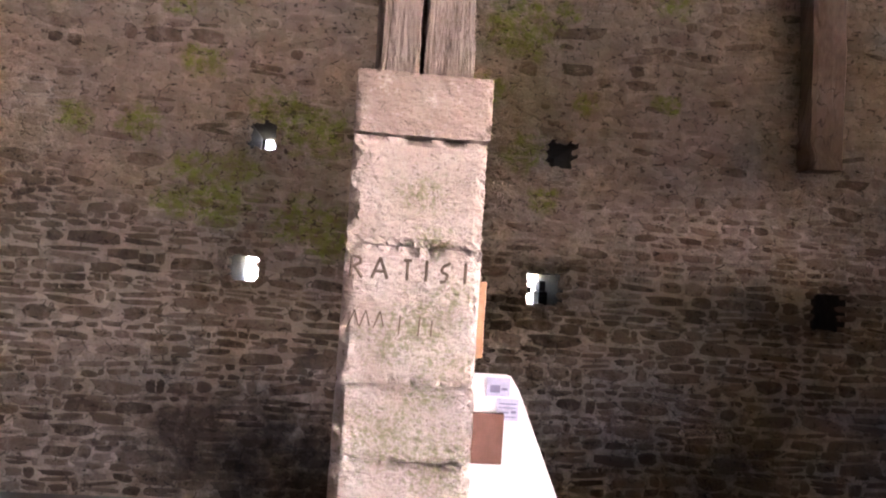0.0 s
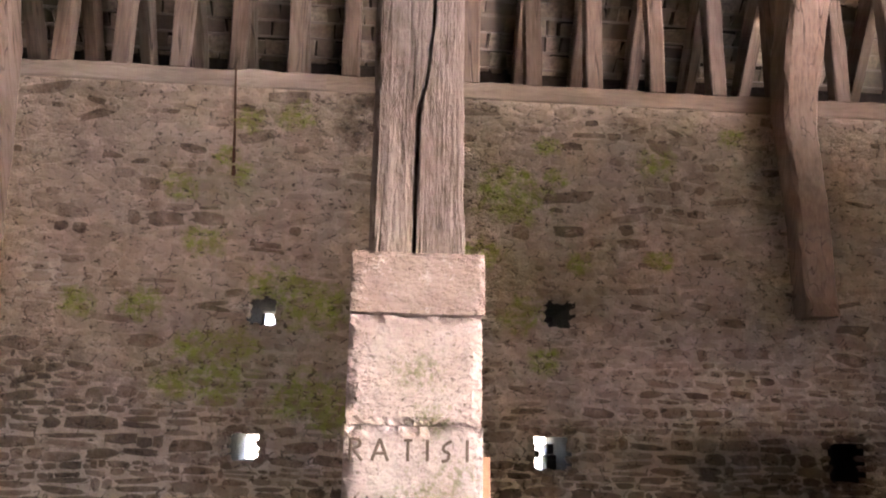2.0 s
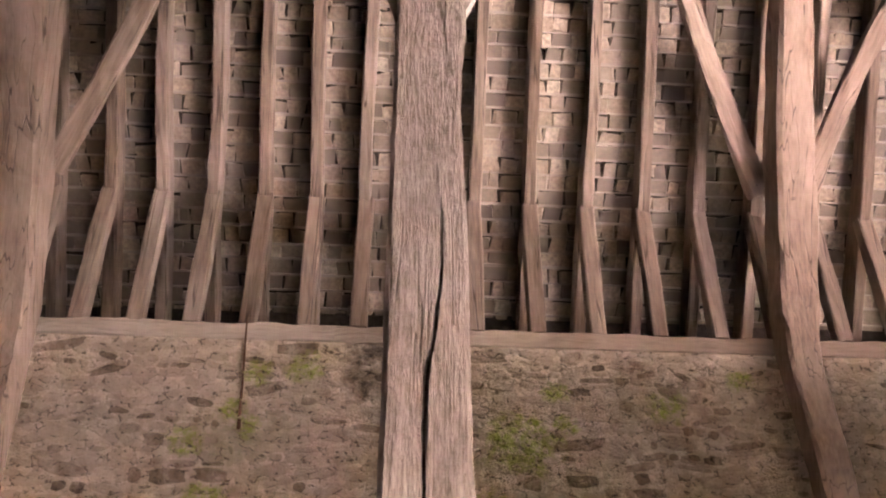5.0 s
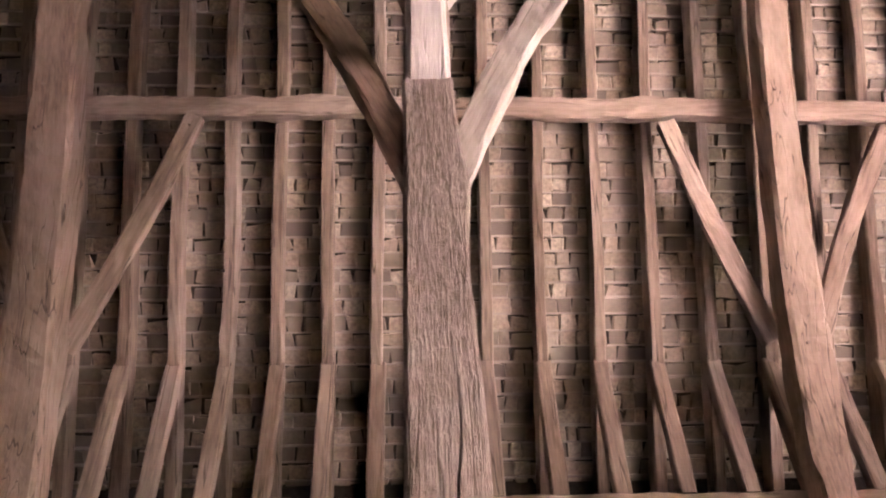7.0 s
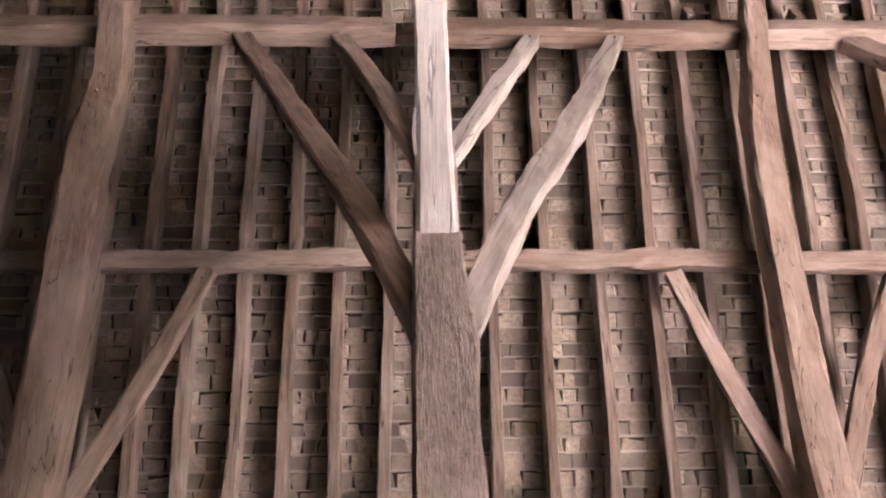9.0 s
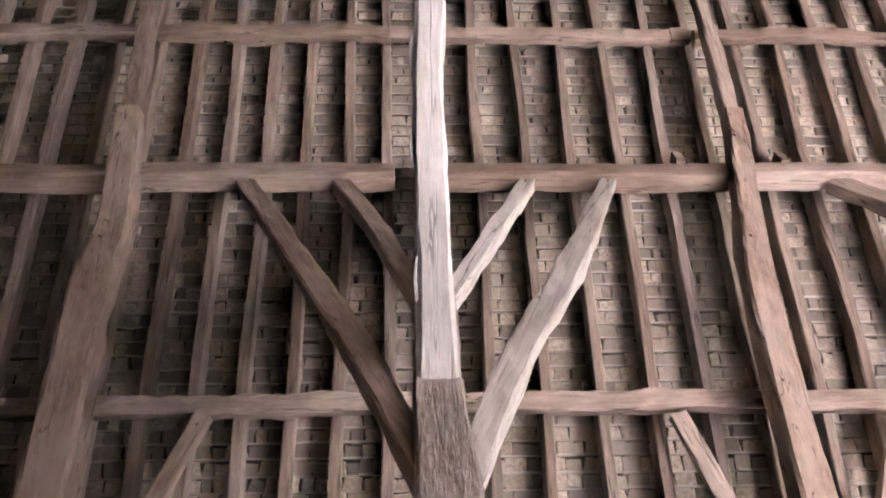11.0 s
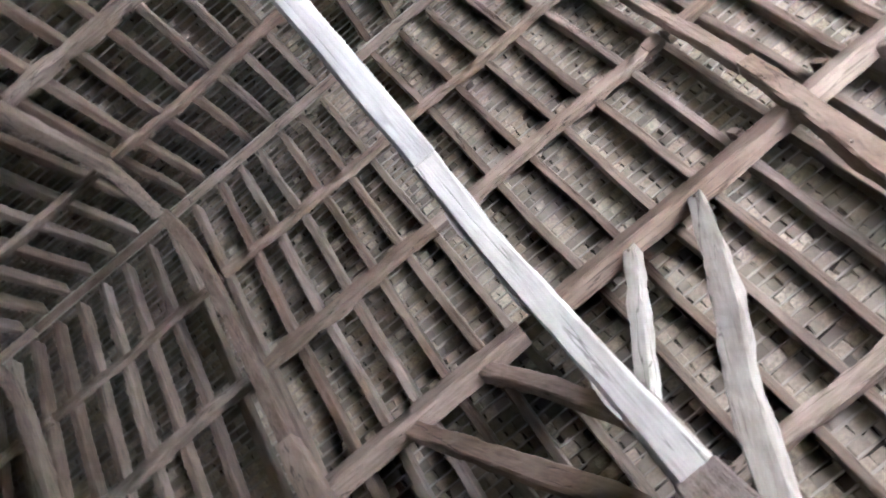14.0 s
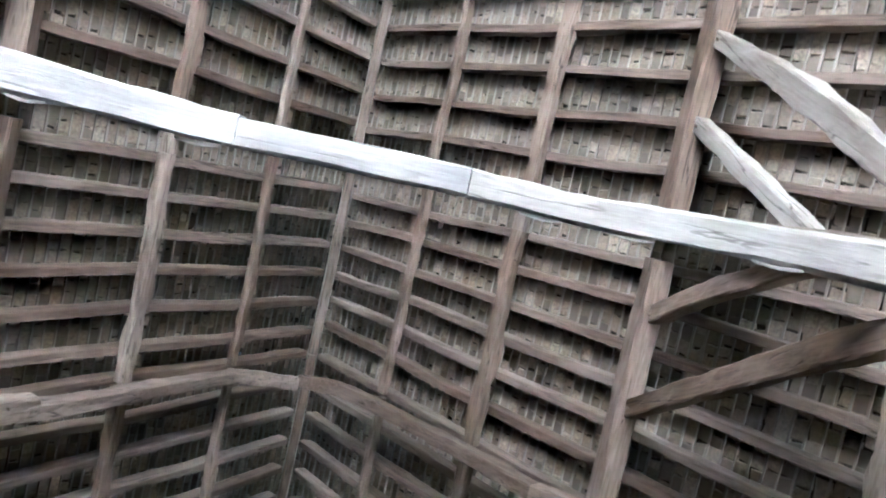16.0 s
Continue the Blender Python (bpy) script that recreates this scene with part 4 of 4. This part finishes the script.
BOX_F = [(3, 2, 1, 0), (4, 5, 6, 7), (0, 1, 5, 4), (1, 2, 6, 5), (2, 3, 7, 6), (3, 0, 4, 7)]
for side in (1, -1):
    off = Vector((0, NRM[0] * side, NRM[1])) * 0.05
    h_top, h_low = Y_RIDGE - 0.34, FOOT_Y + 0.1
    # a few slipped tiles let daylight through near the ridge
    gaps = [(-2.5, 0.22), (-1.8, -0.25)] if side == 1 else [(-2.43, -0.04), (-2.43, -0.26), (-2.92, 0.66), (-2.86, 0.28)]
    xs = sorted({X_WEST - 0.5, X_EAST + 0.5, *[g[0] - 0.018 for g in gaps], *[g[0] + 0.018 for g in gaps]})
    hs = sorted({h_low, h_top, *[g[1] - 0.012 for g in gaps], *[g[1] + 0.012 for g in gaps]})
    fields = [(xa, xb, hb, ha) for xa, xb in zip(xs, xs[1:]) for ha, hb in zip(hs, hs[1:])
              if not any(abs((xa + xb) / 2 - g[0]) < 0.017 and abs((ha + hb) / 2 - g[1]) < 0.011 for g in gaps)]
    v, fc = [], []
    for xa, xb, ha, hb in fields:
        o = len(v)
        q = [roof_pt(x, h, 0.34, side) for x, h in ((xa, ha), (xb, ha), (xb, hb), (xa, hb))]
        v += q + [p + off for p in q]
        fc += [tuple(o + i for i in f) for f in BOX_F]
    slope = struct(put("roof_north" if side == 1 else "roof_south", mesh_of("roof", v, fc, M_BACK)), "underside of an old tiled roof on laths")
    length = (FOOT_Y - Y_RIDGE + 0.12) * math.hypot(1, RISE)
    up_s = Vector((0, -side, RISE)).normalized()
    nrm = Vector((0, NRM[0] * side, NRM[1]))
    basis = Matrix((Vector((1, 0, 0)), up_s, nrm)).transposed()
    foot = roof_pt(0, FOOT_Y, 0.201, side)
    rows = int(length / GAUGE)
    lv, lf, tv, tf = [], [], [], []
    shapes = [mesh_of("tile", [(a + rng.uniform(-0.02, 0.02), b + rng.uniform(-0.018, 0.018), c + rng.uniform(-0.004, 0.004)) for a, b, c in tile_box(0.2, 0.185, 0.016)], BOX_F, M_TILE) for _ in range(10)]
    for r in range(rows + 1):
        s = r * GAUGE + rng.uniform(-0.008, 0.008)
        # lath, in uneven lengths
        x = X_WEST
        while x < X_EAST:
            L = rng.uniform(1.0, 1.6)
            x2 = min(X_EAST, x + L)
            ds, hh = rng.uniform(-0.006, 0.006), rng.uniform(0.014, 0.026)
            o = len(lv)
            for dx, a, b in ((x, 0, 0), (x2, 0, 0), (x2, hh, 0), (x, hh, 0), (x, 0, 0.018), (x2, 0, 0.018), (x2, hh, 0.018), (x, hh, 0.018)):
                lv.append(foot + Vector((dx, 0, 0)) + up_s * (s + ds + a) + nrm * b)
            lf += [tuple(o + i for i in f) for f in BOX_F]
            x = x2
        if r == rows:
            continue
        x = X_WEST + rng.uniform(-0.2, 0)
        while x < X_EAST:
            w = rng.uniform(0.1, 0.25) if r < 34 else rng.uniform(0.1, 0.2)
            t, l = rng.uniform(0.014, 0.034), rng.uniform(0.115, 0.15) if r < 34 else rng.uniform(0.145, 0.175)
            tilt = radians(rng.uniform(-6.5, -2.0))
            mm = Matrix.Translation(foot + Vector((x + w / 2, 0, 0)) + up_s * (s + 0.004 + rng.uniform(-0.008, 0.012)) + nrm * (0.038 + rng.uniform(0, 0.01))) @ (basis @ Matrix.Rotation(tilt, 3, "X") @ Matrix.Rotation(radians(rng.gauss(0, 4.0)), 3, "Z")).to_4x4()
            s_mid = FOOT_Y - (s + 0.09) / math.hypot(1, RISE)
            if any(abs(x + w / 2 - g[0]) < w / 2 + 0.01 and abs(s_mid - g[1] - 0.09) < 0.075 for g in gaps):
                x += w
                continue
            near = side == 1 and 0.55 < x < 3.05 and 11 <= r < 37
            if near:
                put("tile", shapes[rng.randrange(10)], slope, mm @ Matrix.Diagonal(((w - 0.016) / 0.2, l / 0.185, t / 0.016, 1)))
            else:
                o = len(tv)
                tv += [mm @ Vector((p[0] + rng.uniform(-0.02, 0.02), p[1] + rng.uniform(-0.018, 0.018), p[2] + rng.uniform(-0.004, 0.004))) for p in tile_box(w - 0.016, l, t)]
                tf += [tuple(o + i for i in f) for f in BOX_F]
            x += w
    put("laths", mesh_of("laths", lv, lf, M_LATH), slope)["kind"] = "stuff"
    put("tiles", mesh_of("tiles", tv, tf, M_TILE), slope)["kind"] = "stuff"

# ---- stones of the north wall ----
rng = random.Random(11)


def stone_shape(seed):
    """A rough facing stone, one metre square before scaling: rounded outline, pillowed face."""
    q = random.Random(seed)
    back, ringv, face = [], [], []
    for i in range(10):
        a = 2 * math.pi * i / 10 + q.uniform(-0.08, 0.08)
        c, s = math.cos(a), math.sin(a)
        e = 0.5 / max(abs(c), abs(s)) ** 0.95 * q.uniform(0.76, 1.06)
        back.append((c * e, 0.9, s * e))
        ringv.append((c * e * 0.97, 0.15 + q.uniform(-0.1, 0.1), s * e * 0.97))
        face.append((c * e * 0.86, -0.6 + q.uniform(-0.4, 0.3), s * e * 0.84))
    v = back + ringv + face
    f = []
    for i in range(10):
        j = (i + 1) % 10
        f += [(i, 10 + i, 10 + j, j), (10 + i, 20 + i, 20 + j, 10 + j)]
    f.append(tuple(range(20, 30)))
    return v, [t[::-1] for t in f]


SHAPES = [stone_shape(s) for s in range(14)]
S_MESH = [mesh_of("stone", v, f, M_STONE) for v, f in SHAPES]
sv, sf = [], []
z, made = 0.0, 0
while z < Z_SOLE - 0.03:
    h = rng.choice((rng.uniform(0.038, 0.06), rng.uniform(0.06, 0.09), rng.uniform(0.09, 0.135)))
    h = min(h, Z_SOLE - z - 0.005)
    x = -8.0 + rng.uniform(0, 0.2)
    while x < 8.0:
        w = min(0.34, max(0.05, h)) * (rng.uniform(1.1, 4.0) if rng.random() < 0.85 else rng.uniform(0.5, 0.9))
        rise = 0.07 * noise.noise((x * 0.8, z * 1.5, 1)) + 0.02 * noise.noise((x * 3.1, z * 2, 4))
        stack = [(0.0, 1.0)] if rng.random() < 0.72 or h < 0.06 else [(0.0, 0.5 + rng.uniform(-0.12, 0.12))]
        if len(stack) == 1 and stack[0][1] < 1.0:
            stack.append((stack[0][1], 1.0))
        for lo, hi in stack:
            hh = h * (hi - lo)
            cx, cz = x + w / 2 + rng.uniform(-0.008, 0.008), z + h * (lo + hi) / 2 + rng.uniform(-0.01, 0.01) + rise
            hit = any(a < cx + w * 0.46 and cx - w * 0.46 < b and c < cz + hh * 0.46 and cz - hh * 0.46 < d for a, b, c, d in HOLES)
            if hit or cz + hh / 2 > Z_SOLE - 0.004 or cz - hh / 2 < 0:
                continue
            k = rng.randrange(14)
            bare = cz + 0.5 * noise.noise((cx * 1.7, cz * 1.7, 6)) < 1.95
            proud = rng.uniform(0.012, 0.04) if bare else rng.uniform(0.01, 0.036)
            m = Matrix.Translation((cx, Y_WALL - 0.002, cz)) @ Matrix.Rotation(radians(rng.gauss(0, 3.5 if bare else 7.0)), 4, "Y") @ Matrix.Diagonal((w * rng.uniform(0.86, 1.03), proud, hh * (rng.uniform(0.72, 1.02) if bare else rng.uniform(0.78, 1.05)), 1))
            if made < 300 and -1.75 < cx < -0.1 and 1.1 < cz < 3.2:
                put("stone", S_MESH[k], wall_north, m)
                made += 1
            else:
                v, f = SHAPES[k]
                o = len(sv)
                sv += [m @ Vector(p) for p in v]
                sf += [tuple(o + i for i in t) for t in f]
        x += w
    z += h
# ragged jambs of the wall holes
for a, b, c, d in HOLES:
    edge = []
    for t in (0.08, 0.36, 0.64, 0.92):
        edge += [(a + (b - a) * t, c - 0.02), (a + (b - a) * t, d + 0.022), (a - 0.022, c + (d - c) * t), (b + 0.022, c + (d - c) * t)]
    for ex, ez in edge:
        v, f = SHAPES[rng.randrange(14)]
        m = Matrix.Translation((ex + rng.uniform(-0.012, 0.012), Y_WALL + 0.02, ez + rng.uniform(-0.012, 0.012))) @ Matrix.Rotation(radians(rng.uniform(-25, 25)), 4, "Y") @ Matrix.Diagonal((rng.uniform(0.06, 0.11), rng.uniform(0.05, 0.08), rng.uniform(0.045, 0.075), 1))
        o = len(sv)
        sv += [m @ Vector(p) for p in v]
        sf += [tuple(o + i for i in t) for t in f]
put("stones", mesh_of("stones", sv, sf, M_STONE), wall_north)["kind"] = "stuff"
